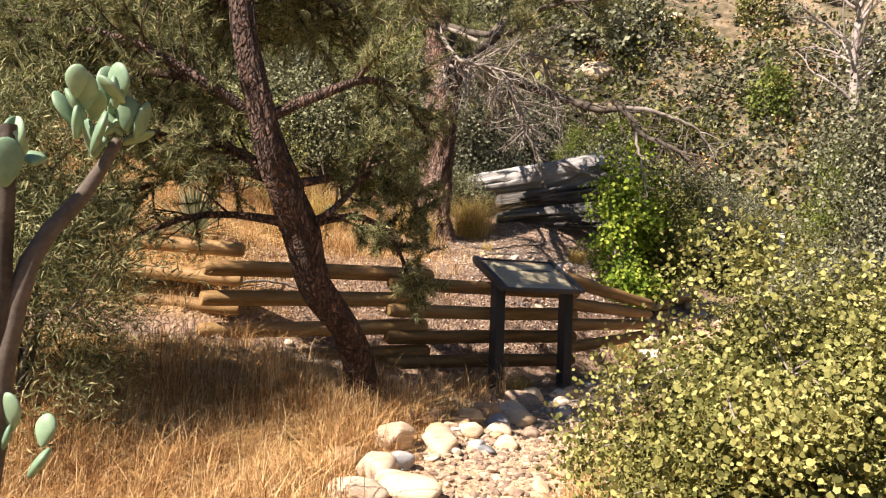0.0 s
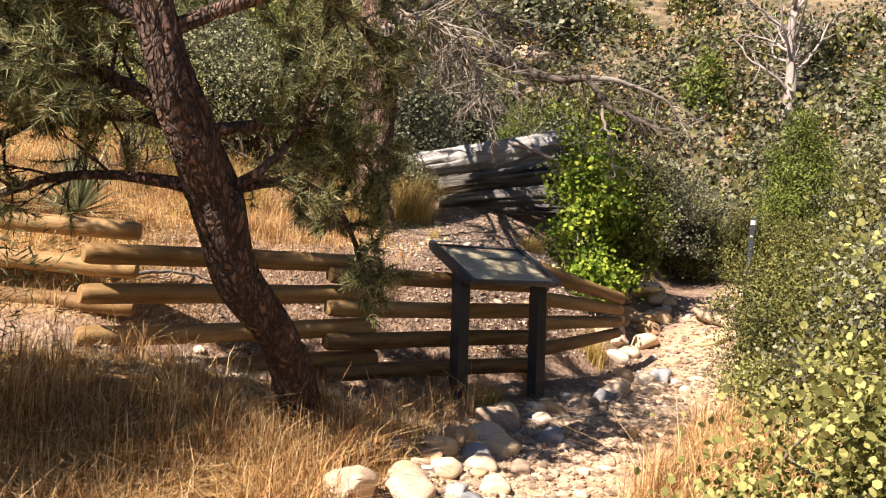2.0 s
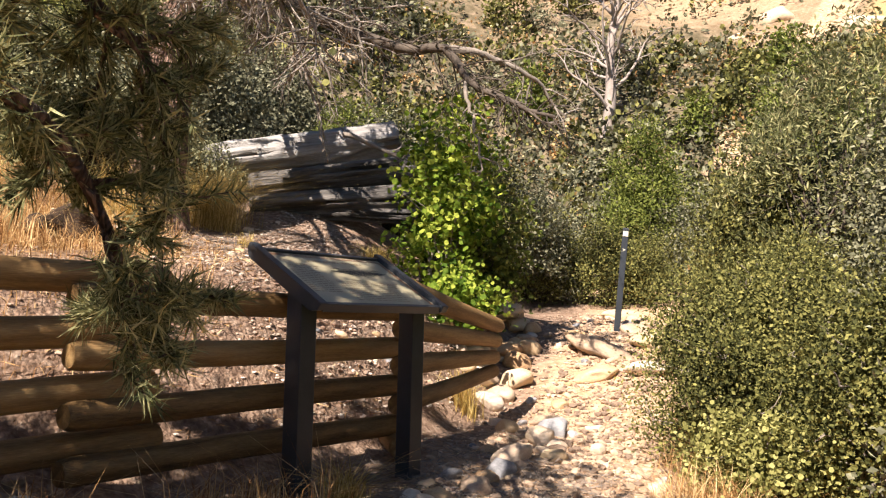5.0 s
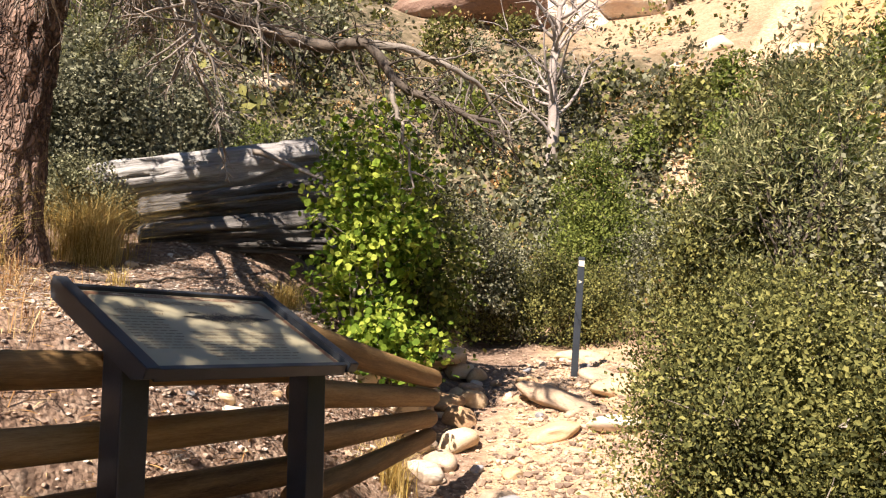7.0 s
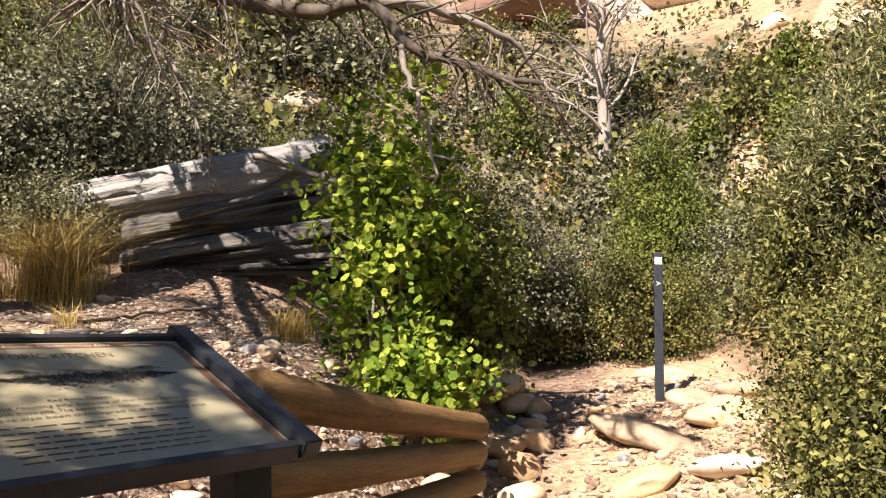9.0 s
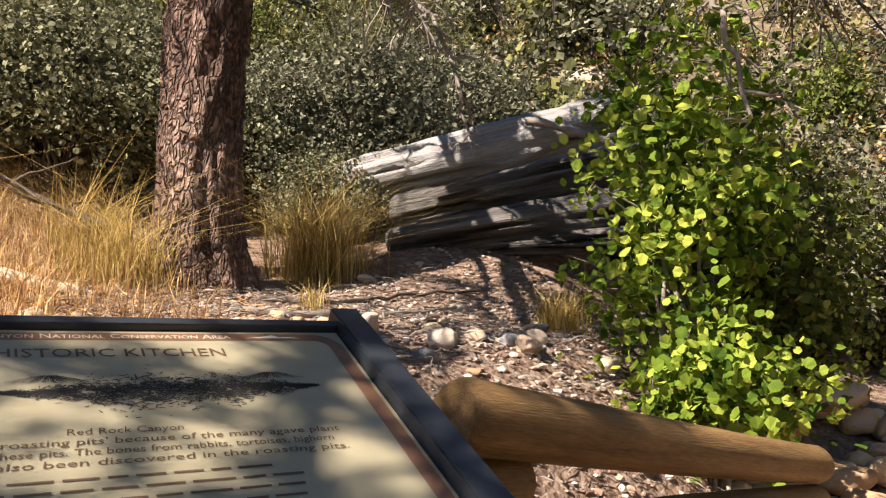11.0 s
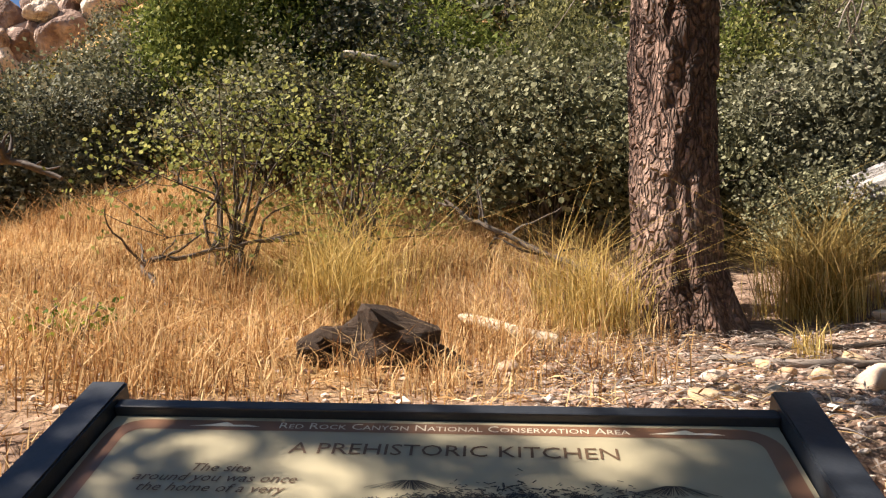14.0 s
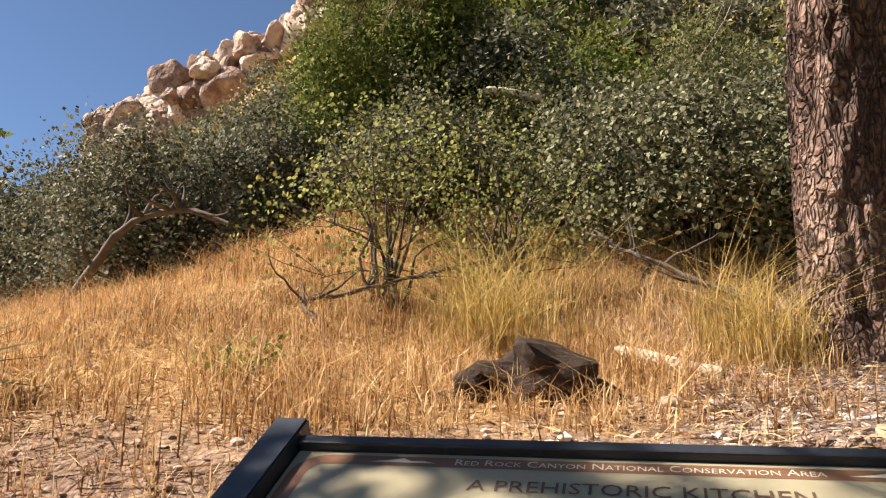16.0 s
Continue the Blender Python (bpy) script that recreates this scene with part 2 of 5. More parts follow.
def bark(name, dark, mid, light, cells=58):
    """Plated bark: tall cells with dark furrows between."""
    m = material(name, [(0.2, dark), (0.5, mid), (0.8, light)], scale=5, fine=36, stretch=(1, 1, 0.45), bump=0)
    n, l = m.node_tree.nodes, m.node_tree.links
    co, mp, vo = n.new("ShaderNodeTexCoord"), n.new("ShaderNodeMapping"), n.new("ShaderNodeTexVoronoi")
    mp.inputs["Scale"].default_value = (1, 1, 0.42)
    no = n.new("ShaderNodeTexNoise")
    no.inputs["Scale"].default_value = 9
    add = n.new("ShaderNodeMixRGB")
    add.inputs[0].default_value = 0.16
    l.new(co.outputs["Object"], mp.inputs[0])
    l.new(mp.outputs[0], add.inputs[1])
    l.new(mp.outputs[0], no.inputs[0])
    l.new(no.outputs[1], add.inputs[2])
    vo.feature = "DISTANCE_TO_EDGE"
    vo.inputs["Scale"].default_value = cells
    l.new(add.outputs[0], vo.inputs[0])
    rp = n.new("ShaderNodeMapRange")
    rp.inputs[2].default_value = 0.22
    l.new(vo.outputs["Distance"], rp.inputs[0])
    f2 = n.new("ShaderNodeTexNoise")
    f2.inputs["Scale"].default_value, f2.inputs["Detail"].default_value = 45, 7
    l.new(co.outputs["Object"], f2.inputs[0])
    hs = n.new("ShaderNodeMath")
    hs.operation = "MULTIPLY_ADD"
    l.new(f2.outputs[0], hs.inputs[0])
    hs.inputs[1].default_value = 0.4
    l.new(rp.outputs[0], hs.inputs[2])
    bp = n.new("ShaderNodeBump")
    bp.inputs["Strength"].default_value, bp.inputs["Distance"].default_value = 1.0, 0.05
    l.new(hs.outputs[0], bp.inputs["Height"])
    b = n["Principled BSDF"]
    l.new(bp.outputs[0], b.inputs["Normal"])
    mul = n.new("ShaderNodeMixRGB")
    mul.blend_type = "MULTIPLY"
    mul.inputs[0].default_value = 0.5
    old = b.inputs["Base Color"].links[0].from_socket
    l.new(old, mul.inputs[1])
    rr = n.new("ShaderNodeMapRange")
    rr.inputs[2].default_value, rr.inputs[3].default_value = 0.16, 0.12
    l.new(vo.outputs["Distance"], rr.inputs[0])
    rr.inputs[4].default_value = 1.0
    l.new(rr.outputs[0], mul.inputs[2])
    l.new(mul.outputs[0], b.inputs["Base Color"])
    return m


M_BARK = bark("red_pine_bark", (0.05, 0.03, 0.023), (0.21, 0.125, 0.09), (0.48, 0.33, 0.25), 30)
M_BARK2 = bark("dark_pine_bark", (0.035, 0.023, 0.018), (0.125, 0.075, 0.055), (0.34, 0.21, 0.155), 34)


def ground_material():
    """Soil with litter; attribute 'wash' turns it to pale sand and grit, 'straw' to dry-grass thatch."""
    m = bpy.data.materials.new("ground_soil")
    m.use_nodes = True
    n, l = m.node_tree.nodes, m.node_tree.links
    b = n["Principled BSDF"]
    b.inputs["Roughness"].default_value = 0.95
    b.inputs["Specular IOR Level"].default_value = 0.15
    co = n.new("ShaderNodeTexCoord")

    def tone(scale, stops, detail=8):
        t = n.new("ShaderNodeTexNoise")
        t.inputs["Scale"].default_value, t.inputs["Detail"].default_value, t.inputs["Roughness"].default_value = scale, detail, 0.7
        l.new(co.outputs["Object"], t.inputs[0])
        rp = n.new("ShaderNodeValToRGB")
        while len(rp.color_ramp.elements) < len(stops):
            rp.color_ramp.elements.new(0.5)
        for e, (p, c) in zip(rp.color_ramp.elements, stops):
            e.position, e.color = p, (*c, 1)
        l.new(t.outputs[0], rp.inputs[0])
        return rp.outputs[0], t.outputs[0]

    soil, h1 = tone(14, [(0.3, (0.09, 0.055, 0.038)), (0.5, (0.255, 0.17, 0.118)), (0.72, (0.44, 0.335, 0.25))])
    sand, h2 = tone(9, [(0.3, (0.30, 0.17, 0.095)), (0.52, (0.51, 0.34, 0.21)), (0.72, (0.69, 0.53, 0.37))])
    straw, h3 = tone(30, [(0.3, (0.16, 0.09, 0.035)), (0.5, (0.38, 0.235, 0.09)), (0.72, (0.58, 0.40, 0.18))])
    last = soil
    brush, h4 = tone(1.5, [(0.36, (0.045, 0.042, 0.022)), (0.5, (0.12, 0.10, 0.06)), (0.66, (0.30, 0.22, 0.15))], 10)
    for att, col in (("brush", brush), ("straw", straw), ("wash", sand)):
        a = n.new("ShaderNodeAttribute")
        a.attribute_name = att
        x = n.new("ShaderNodeMixRGB")
        l.new(a.outputs["Fac"], x.inputs[0])
        l.new(last, x.inputs[1])
        l.new(col, x.inputs[2])
        last = x.outputs[0]
    l.new(last, b.inputs["Base Color"])
    vo = n.new("ShaderNodeTexVoronoi")
    vo.inputs["Scale"].default_value = 34
    l.new(co.outputs["Object"], vo.inputs[0])
    add = n.new("ShaderNodeMath")
    add.operation = "MULTIPLY_ADD"
    l.new(vo.outputs["Distance"], add.inputs[0])
    add.inputs[1].default_value = -0.6
    l.new(h1, add.inputs[2])
    bp = n.new("ShaderNodeBump")
    bp.inputs["Strength"].default_value, bp.inputs["Distance"].default_value = 0.8, 0.03
    l.new(add.outputs[0], bp.inputs["Height"])
    l.new(bp.outputs[0], b.inputs["Normal"])
    return m


M_GROUND = ground_material()

# ---- the lie of the land ----
FX = [-60, -8, -3.3, -1.35, 0.85, 2.6, 6.0, 14, 60]
FY = [3.4, 3.1, 0.10, -0.10, 0.05, 0.42, 2.2, 7.0, 30]


def lumps(x, y, s, k):
    """Smooth unevenness from a few crossed waves."""
    return (np.sin(x * s + k) * np.cos(y * s * 1.13 - k * 1.7) + 0.5 * np.sin(x * s * 2.3 - y * s * 1.9 + k * 3.1) + 0.3 * np.cos(y * s * 4.1 + x * s * 3.3 + k)) / 1.8


def wash_line(x):
    """Middle of the stony wash, y for x."""
    return np.interp(x, [-9, -5.0, -3.0, -1.2, 0.4, 2.6, 4.6, 6.5, 12], [-9.5, -5.8, -3.4, -2.1, -1.35, -0.45, 0.2, 1.0, 3.6])


def height(x, y):
    x, y = np.asarray(x, float), np.asarray(y, float)
    fy = np.interp(x, FX, FY)
    w = y - wash_line(x)
    z = -0.05 + 0.46 * S(-0.8, -3.4, x) * S(-2.8, -0.5, y)
    z = z + 0.72 * S(2.4, 5.6, x) + 0.12 * np.maximum(0, x - 5.6)
    z = z + 0.24 * S(-0.7, -2.2, w) * S(-4.5, -1.5, x)
    s = y - fy
    flat = 1.12 + 0.72 * S(3.0, 6.5, x) * 0.6
    z = z + (np.maximum(flat - z, 0.2)) * S(0.0, 1.5, s) ** 0.8 + 0.15 * np.maximum(0, s - 1.6) + 0.16 * S(-5, -1, x) * np.clip(s - 3.7, 0, 5) + 0.13 * S(-0.8, -3.0, x) * np.clip(s - 1.2, 0, 7)
    z = z + 0.60 * np.exp(-((x - 3.65) / 1.2) ** 2 - ((y - 4.05) / 1.1) ** 2)
    r = np.hypot(x, y - 2)
    az = np.degrees(np.arctan2(x, y))
    hill = S(-47, -13, az) * S(150, 105, az)
    z = z + hill * 0.50 * np.maximum(0, r - 11) * S(10, 22, r) * S(260, 60, r) + 0.03 * np.maximum(0, r - 14) * S(260, 60, r)
    z = z + 0.025 * lumps(x, y, 1.9, 1.0) + 0.012 * lumps(x, y, 7.0, 2.0) + S(8, 30, r) * 0.7 * lumps(x, y, 0.21, 0.4)
    z = z + 0.018 * lumps(x, y, 11.0, 4.0) * S(0.9, 0.3, np.abs(w))
    return z


def ground_at(x, y):
    return float(height(x, y))


def axis_lines(lo, hi, step, far):
    mid = np.arange(lo, hi + step / 2, step)
    out = np.cumsum(np.geomspace(step * 1.1, far * 0.17, 56))
    return np.concatenate([lo - out[::-1], mid, hi + out])


gx, gy = axis_lines(-7.0, 7.0, 0.055, 600), axis_lines(-8.0, 6.5, 0.055, 600)
X, Y = np.meshgrid(gx, gy)
Z = height(X, Y)
g = Geo()
ni, nj = X.shape
q = np.arange(ni - 1)[:, None] * nj + np.arange(nj - 1)[None]
g.add(np.stack([X, Y, Z], -1), np.stack([q, q + 1, q + nj + 1, q + nj], -1).reshape(-1, 4))
gm = g.mesh("ground", M_GROUND)
Wd = np.abs(Y - wash_line(X))
wash = S(0.95, 0.45, Wd + 0.2 * lumps(X, Y, 3.0, 5.0)) * S(-4.2, -2.6, X)
sb = Y - np.interp(X, FX, FY)
straw = np.clip(S(0.5, -0.8, X) * S(1.0, 2.2, sb) + S(-2.0, -3.0, X) * S(0.2, 0.6, sb) + S(-0.6, -1.6, X + 0.35 * Y) * S(0, -0.5, sb) + S(-0.8, -1.4, Y - wash_line(X)), 0, 1)
azm, rad_ = np.degrees(np.arctan2(X, Y)), np.hypot(X, Y)
wash = np.maximum(wash, 0.65 * S(20, 30, rad_) * S(50, 64, azm) * S(118, 104, azm) * S(-0.55, 0.1, lumps(X, Y, 0.23, 3.0)))
for key, arr in (("wash", wash), ("straw", straw), ("brush", S(9, 14, rad_))):
    gm.attributes.new(key, "FLOAT", "POINT").data.foreach_set("value", arr.ravel())
ground = tagged(new("ground", gm), "dry desert soil, pale stony wash and straw-covered slope", "ground", kind="structure")

# ---- fence of stacked peeled logs ----
fence = thing("log_fence", "zigzag fence of stacked peeled brown logs beside the wash", "fence")


def fence_log(a, b, ra, rb, seed):
    """One tapering log with eased ends and a drying crack."""
    r = np.random.default_rng(seed)
    a, b = Vector(a), Vector(b)
    L = (b - a).length
    n, sides = 16, 18
    t = np.concatenate([[0, 0.008, 0.022], np.linspace(0.06, 0.94, n), [0.978, 0.992, 1]])
    rad = (ra + (rb - ra) * t) * np.where(t < 0.001, 0.80, np.where(t < 0.01, 0.93, np.where(t > 0.999, 0.80, np.where(t > 0.985, 0.93, 1))))
    pts = np.stack([t * L, 0.006 * np.sin(t * 5 + seed), 0.006 * np.cos(t * 4 + seed * 2)], 1)
    g = Geo()
    tube(g, pts, rad, sides, 0.012, r)
    v = g.v[0].reshape(len(t), sides, 3)
    k = seed % sides
    lo = 3 + seed % 4
    c = pts[lo:lo + 9]
    v[lo:lo + 9, k] = c + (v[lo:lo + 9, k] - c) * 0.80
    me = g.mesh("log", M_LOG)
    ob = part("log", me, fence)
    ob.matrix_basis = Matrix.Translation(a) @ (b - a).to_track_quat("X", "Z").to_matrix().to_4x4()
    return ob


k = 0
for z in (1.16, 0.89, 0.62, 0.355):
    fence_log((-2.83, 0.30, z), (-5.05, 1.75, z + 0.05), 0.068, 0.074, k := k + 1)
for i, z in enumerate((1.015, 0.745, 0.475, 0.22)):
    fence_log((-3.30, -0.12 + 0.02 * i, z), (-1.13 + (0.08, 0, 0.05, 0.1)[i], -0.07, z + (0.0, 0.045, 0.05, 0.05)[i]), 0.068, 0.072, k := k + 1)
for z in (0.93, 0.68, 0.43, 0.18):
    fence_log((-1.55, -0.16, z), (0.93, 0.02, z - 0.035), 0.066, 0.07, k := k + 1)
for (z, w), rr in zip(((1.045, 0.755), (0.79, 0.625), (0.54, 0.50), (0.28, 0.38)), (0.078, 0.074, 0.072, 0.07)):
    fence_log((0.70, -0.07, z), (2.44, 0.35, w), rr, rr * 0.82, k := k + 1)
fence_log((0.66, -0.16, 0.04), (0.95, 0.22, 0.04), 0.066, 0.066, k := k + 1)

# ---- information sign ----
TILT = math.atan2(0.325, 0.567)
sign = thing("information_sign", "low-profile outdoor information sign with dark steel frame and tan panel", "sign")
slope = Matrix.Translation((0, 0, 1.25)) @ Matrix.Rotation(TILT, 4, "X")   # local y runs down-slope as negative


def box_mesh(name, lo, hi, mat, bevel=0.004):
    bm = bmesh.new()
    bmesh.ops.create_cube(bm, size=1, matrix=Matrix.Translation((Vector(lo) + Vector(hi)) / 2) @ Matrix.Diagonal((*(Vector(hi) - Vector(lo)), 1)))
    bmesh.ops.bevel(bm, geom=bm.edges[:], offset=bevel, segments=2, affect="EDGES", profile=0.6)
    me = bpy.data.meshes.new(name)
    bm.to_mesh(me)
    bm.free()
    me.materials.append(mat)
    return me


def rail_mesh(sx):
    """Side rail: a flat bar on edge with clipped lower corner at both ends."""
    bm = bmesh.new()
    prof = [(0.0, 0.0), (0.0, -0.035), (-0.035, -0.075), (-0.60, -0.075), (-0.652, -0.04), (-0.652, 0.0)]
    x0, x1 = (0.465, 0.52) if sx > 0 else (-0.52, -0.465)
    vs = [bm.verts.new((x0, y, z)) for y, z in prof]
    f = bm.faces.new(vs)
    ex = bmesh.ops.extrude_face_region(bm, geom=[f])
    bmesh.ops.translate(bm, vec=(x1 - x0, 0, 0), verts=[e for e in ex["geom"] if isinstance(e, bmesh.types.BMVert)])
    bmesh.ops.recalc_face_normals(bm, faces=bm.faces[:])
    bmesh.ops.bevel(bm, geom=bm.edges[:], offset=0.003, segments=2, affect="EDGES")
    me = bpy.data.meshes.new("side_rail")
    bm.to_mesh(me)
    bm.free()
    me.materials.append(M_SIGN)
    return me


for sx in (-1, 1):
    ob = part("side_rail", rail_mesh(sx), sign)
    ob.matrix_basis = slope
    x = 0.44 * sx
    gz = ground_at(x, -0.33) - 0.08
    ob = part("post", box_mesh("post", (x - 0.055, -0.40, gz), (x + 0.055, -0.29, 0.99), M_SIGN, 0.006), sign)
for name, lo, hi in (("back_bar", (-0.465, -0.052, -0.055), (0.465, -0.03, -0.012)), ("front_bar", (-0.465, -0.64, -0.06), (0.465, -0.615, -0.012))):
    ob = part(name, box_mesh(name, lo, hi, M_SIGN, 0.003), sign)
    ob.matrix_basis = slope
back = part("backing_plate", box_mesh("backing_plate", (-0.465, -0.62, -0.05), (0.465, -0.05, -0.034), M_SIGN, 0.002), sign)
back.matrix_basis = slope
panel = part("panel", box_mesh("panel", (-0.462, -0.614, -0.034), (0.462, -0.053, -0.026), M_PANEL, 0.001), sign, "tan printed panel with brown border")
panel.matrix_basis = slope
PZ = -0.0255


def flat(name, polys, mat, z=PZ, label="", parent=None):
    """Thin printed shapes lying on the panel, each a list of (x, y)."""
    bm = bmesh.new()
    for p in polys:
        bm.faces.new([bm.verts.new((x, y, z)) for x, y in p])
    me = bpy.data.meshes.new(name)
    bm.to_mesh(me)
    bm.free()
    me.materials.append(mat)
    ob = part(name, me, parent or panel, label)
    return ob


def band():
    """The brown border, with rounded upper inner corners."""
    o, t, s, r = 0.455, 0.024, 0.026, 0.05
    top, bot = -0.062, -0.607
    polys = [[(-o + r, top), (o - r, top), (o - r, top - t), (-o + r, top - t)]]
    for sx in (-1, 1):
        polys.append([(sx * o, top - r), (sx * (o - s), top - r), (sx * (o - s), bot), (sx * o, bot)])
        arc = [(math.cos(a), math.sin(a)) for a in np.linspace(0, math.pi / 2, 7)]
        for (c0, s0), (c1, s1) in zip(arc[:-1], arc[1:]):
            polys.append([(sx * (o - r + r * c0), top - r + r * s0), (sx * (o - r + r * c1), top - r + r * s1),
                          (sx * (o - r + (r - s) * c1), top - r + (r - t) * s1), (sx * (o - r + (r - s) * c0), top - r + (r - t) * s0)])
    return polys


flat("border", band(), M_BROWN, PZ, "brown printed border")


def words(text, x, y, size, mat, width=None, align="CENTER", shear=0.0, caps=False, z=PZ + 0.0006, heavy=0.0):
    """Printed lettering on the panel."""
    cu = bpy.data.curves.new("lettering", "FONT")
    cu.body, cu.size, cu.align_x, cu.align_y, cu.shear, cu.resolution_u = text, size, align, "CENTER", shear, 2
    if caps:
        cu.small_caps_scale = 0.76
        for i, ch in enumerate(cu.body_format):
            ch.use_small_caps = True
    ob = bpy.data.objects.new("lettering", cu)
    scene.collection.objects.link(ob)
    bpy.context.view_layer.update()
    me = bpy.data.meshes.new_from_object(ob.evaluated_get(bpy.context.evaluated_depsgraph_get()))
    bpy.data.objects.remove(ob)
    co = np.array([v.co[:] for v in me.vertices])
    w = np.ptp(co[:, 0])
    fx = width / w if width else 1
    for v in me.vertices:
        v.co = (v.co.x * fx + x, v.co.y + y, z)
    me.materials.clear()
    me.materials.append(mat)
    return part("lettering", me, panel)


words("Red Rock Canyon National Conservation Area", 0.02, -0.074, 0.021, M_CREAM, 0.478, caps=True)
words("A PREHISTORIC KITCHEN", 0.025, -0.128, 0.036, M_INKB, 0.43)
for sx in (-1, 1):
    x = 0.02 + 0.315 * sx
    flat("ridge_mark", [[(x - 0.05, -0.078), (x + 0.05, -0.078), (x + 0.03, -0.073), (x + 0.012, -0.074), (x, -0.067), (x - 0.02, -0.073)]], M_CREAM, PZ + 0.0006)
for i, line in enumerate(("The site", "around you was once", "the home of a very")):
    words(line, -0.27, -0.175 - i * 0.021, 0.024, M_INKB, shear=0.25)
words("Red Rock Canyon", 0.06, -0.335, 0.02, M_INKB, shear=0.1)
for i, line in enumerate(("'agave roasting pits' because of the many agave plant", "with these pits. The bones from rabbits, tortoises, bighorn", "have also been discovered in the roasting pits.")):
    words(line, 0.10, -0.357 - i * 0.022, 0.02, M_INKB, 0.50 - 0.03 * (i % 2), shear=0.1)
rt = np.random.default_rng(3)
bars = []
for i in range(7):
    y = -0.435 - i * 0.021
    x = -0.15
    for _ in range(9):
        w = rt.uniform(0.02, 0.055)
        if x + w < 0.36:
            bars.append([(x, y), (x + w, y), (x + w, y + 0.0045), (x, y + 0.0045)])
        x += w + 0.009
for i in range(12):
    y = -0.25 - i * 0.021
    x = -0.405
    for _ in range(5):
        w = rt.uniform(0.02, 0.05)
        if x + w < -0.19:
            bars.append([(x, y), (x + w, y), (x + w, y + 0.0045), (x, y + 0.0045)])
        x += w + 0.009
tagged(flat("small_print", bars, M_INKB, PZ + 0.0006), kind="stuff")
# engraving of a long low mound: many short ink strokes in a lens shape
strokes = []
for i in range(7200):
    u = rt.uniform(-1, 1)
    h = (1 - abs(u) ** 1.6) * (0.75 + 0.5 * noise.noise(Vector((u * 4, 2, 0))))
    x = 0.135 + 0.226 * u
    y = -0.235 + (rt.normal(-0.1, 0.34) * 0.078 * h)
    a, L, w = rt.normal(0.0, 0.6), rt.uniform(0.0012, 0.0052), rt.uniform(0.0004, 0.0010)
    c, s = math.cos(a), math.sin(a)
    if rt.random() < 0.25 + 0.75 * noise.noise(Vector((x * 30, y * 60, 1))) + 0.35:
        strokes.append([(x - c * L - s * w, y - s * L + c * w), (x - c * L + s * w, y - s * L - c * w), (x + c * L + s * w, y + s * L - c * w), (x + c * L - s * w, y + s * L + c * w)])
for sx in (-1, 1):
    for i in range(70):
        u = rt.uniform(-1, 1)
        x0, y0 = 0.135 + sx * 0.16, -0.192
        x1 = x0 + u * 0.055
        y1 = -0.207 - 0.006 * rt.random()
        strokes.append([(x0 + u * 0.01, y0), (x0 + u * 0.01 + 0.0008, y0), (x1 + 0.0008, y1), (x1, y1)])
flat("engraving", strokes, M_INK, PZ + 0.0006, "dark engraved drawing of a long roasting mound")

# ---- trail marker ----
GPX, GPY = 5.5, 0.74
marker = thing("trail_marker", "slim dark brown trail marker post with small white pictogram", "post")
gz = ground_at(GPX, GPY)
mk = Matrix.Translation((GPX, GPY, gz)) @ Matrix.Rotation(radians(2.5), 4, "Y") @ Matrix.Rotation(radians(-58), 4, "Z")
ob = part("post", box_mesh("post", (-0.035, -0.02, -0.15), (0.035, 0.02, 1.24), M_SIGN, 0.006), marker)
ob.matrix_basis = mk
ob = part("decal", box_mesh("decal", (-0.03, -0.0235, 1.14), (0.03, -0.0205, 1.20), M_CREAM, 0.0005), marker, "white square hiker decal")
ob.matrix_basis = mk
ob = part("arrow", flat("arrow", [[(-0.025, 0.02), (0.02, 0.0), (-0.025, -0.02), (-0.005, 0.0)]], M_CREAM, 0).data, marker, "white arrow mark")
ob.matrix_basis = mk @ Matrix.Translation((0, -0.0225, 0.98)) @ Matrix.Rotation(radians(90), 4, "X")
bpy.data.objects.remove([c for c in panel.children if c.name.startswith("arrow")][0])


# ---- plants ----
def in_lump(n, r, flat_base=0.1, shell=0.55):
    """Points in a lumpy unit half-ball, crowded towards its skin."""
    d = unit(r.normal(0, 1, (n * 2, 3)))
    d = d[d[:, 2] > -flat_base - 0.15][:n]
    ph = r.uniform(0, 6, 6)
    lump = 1 + 0.16 * np.sin(d[:, 0] * 5 + ph[0]) * np.cos(d[:, 1] * 4 + ph[1]) + 0.13 * np.sin(d[:, 2] * 7 + ph[2] + d[:, 0] * 3) + r.normal(0, 0.06, len(d))
    rad = r.uniform(shell ** 3, 1, len(d)) ** (1 / 3)
    return d * (rad * lump)[:, None]


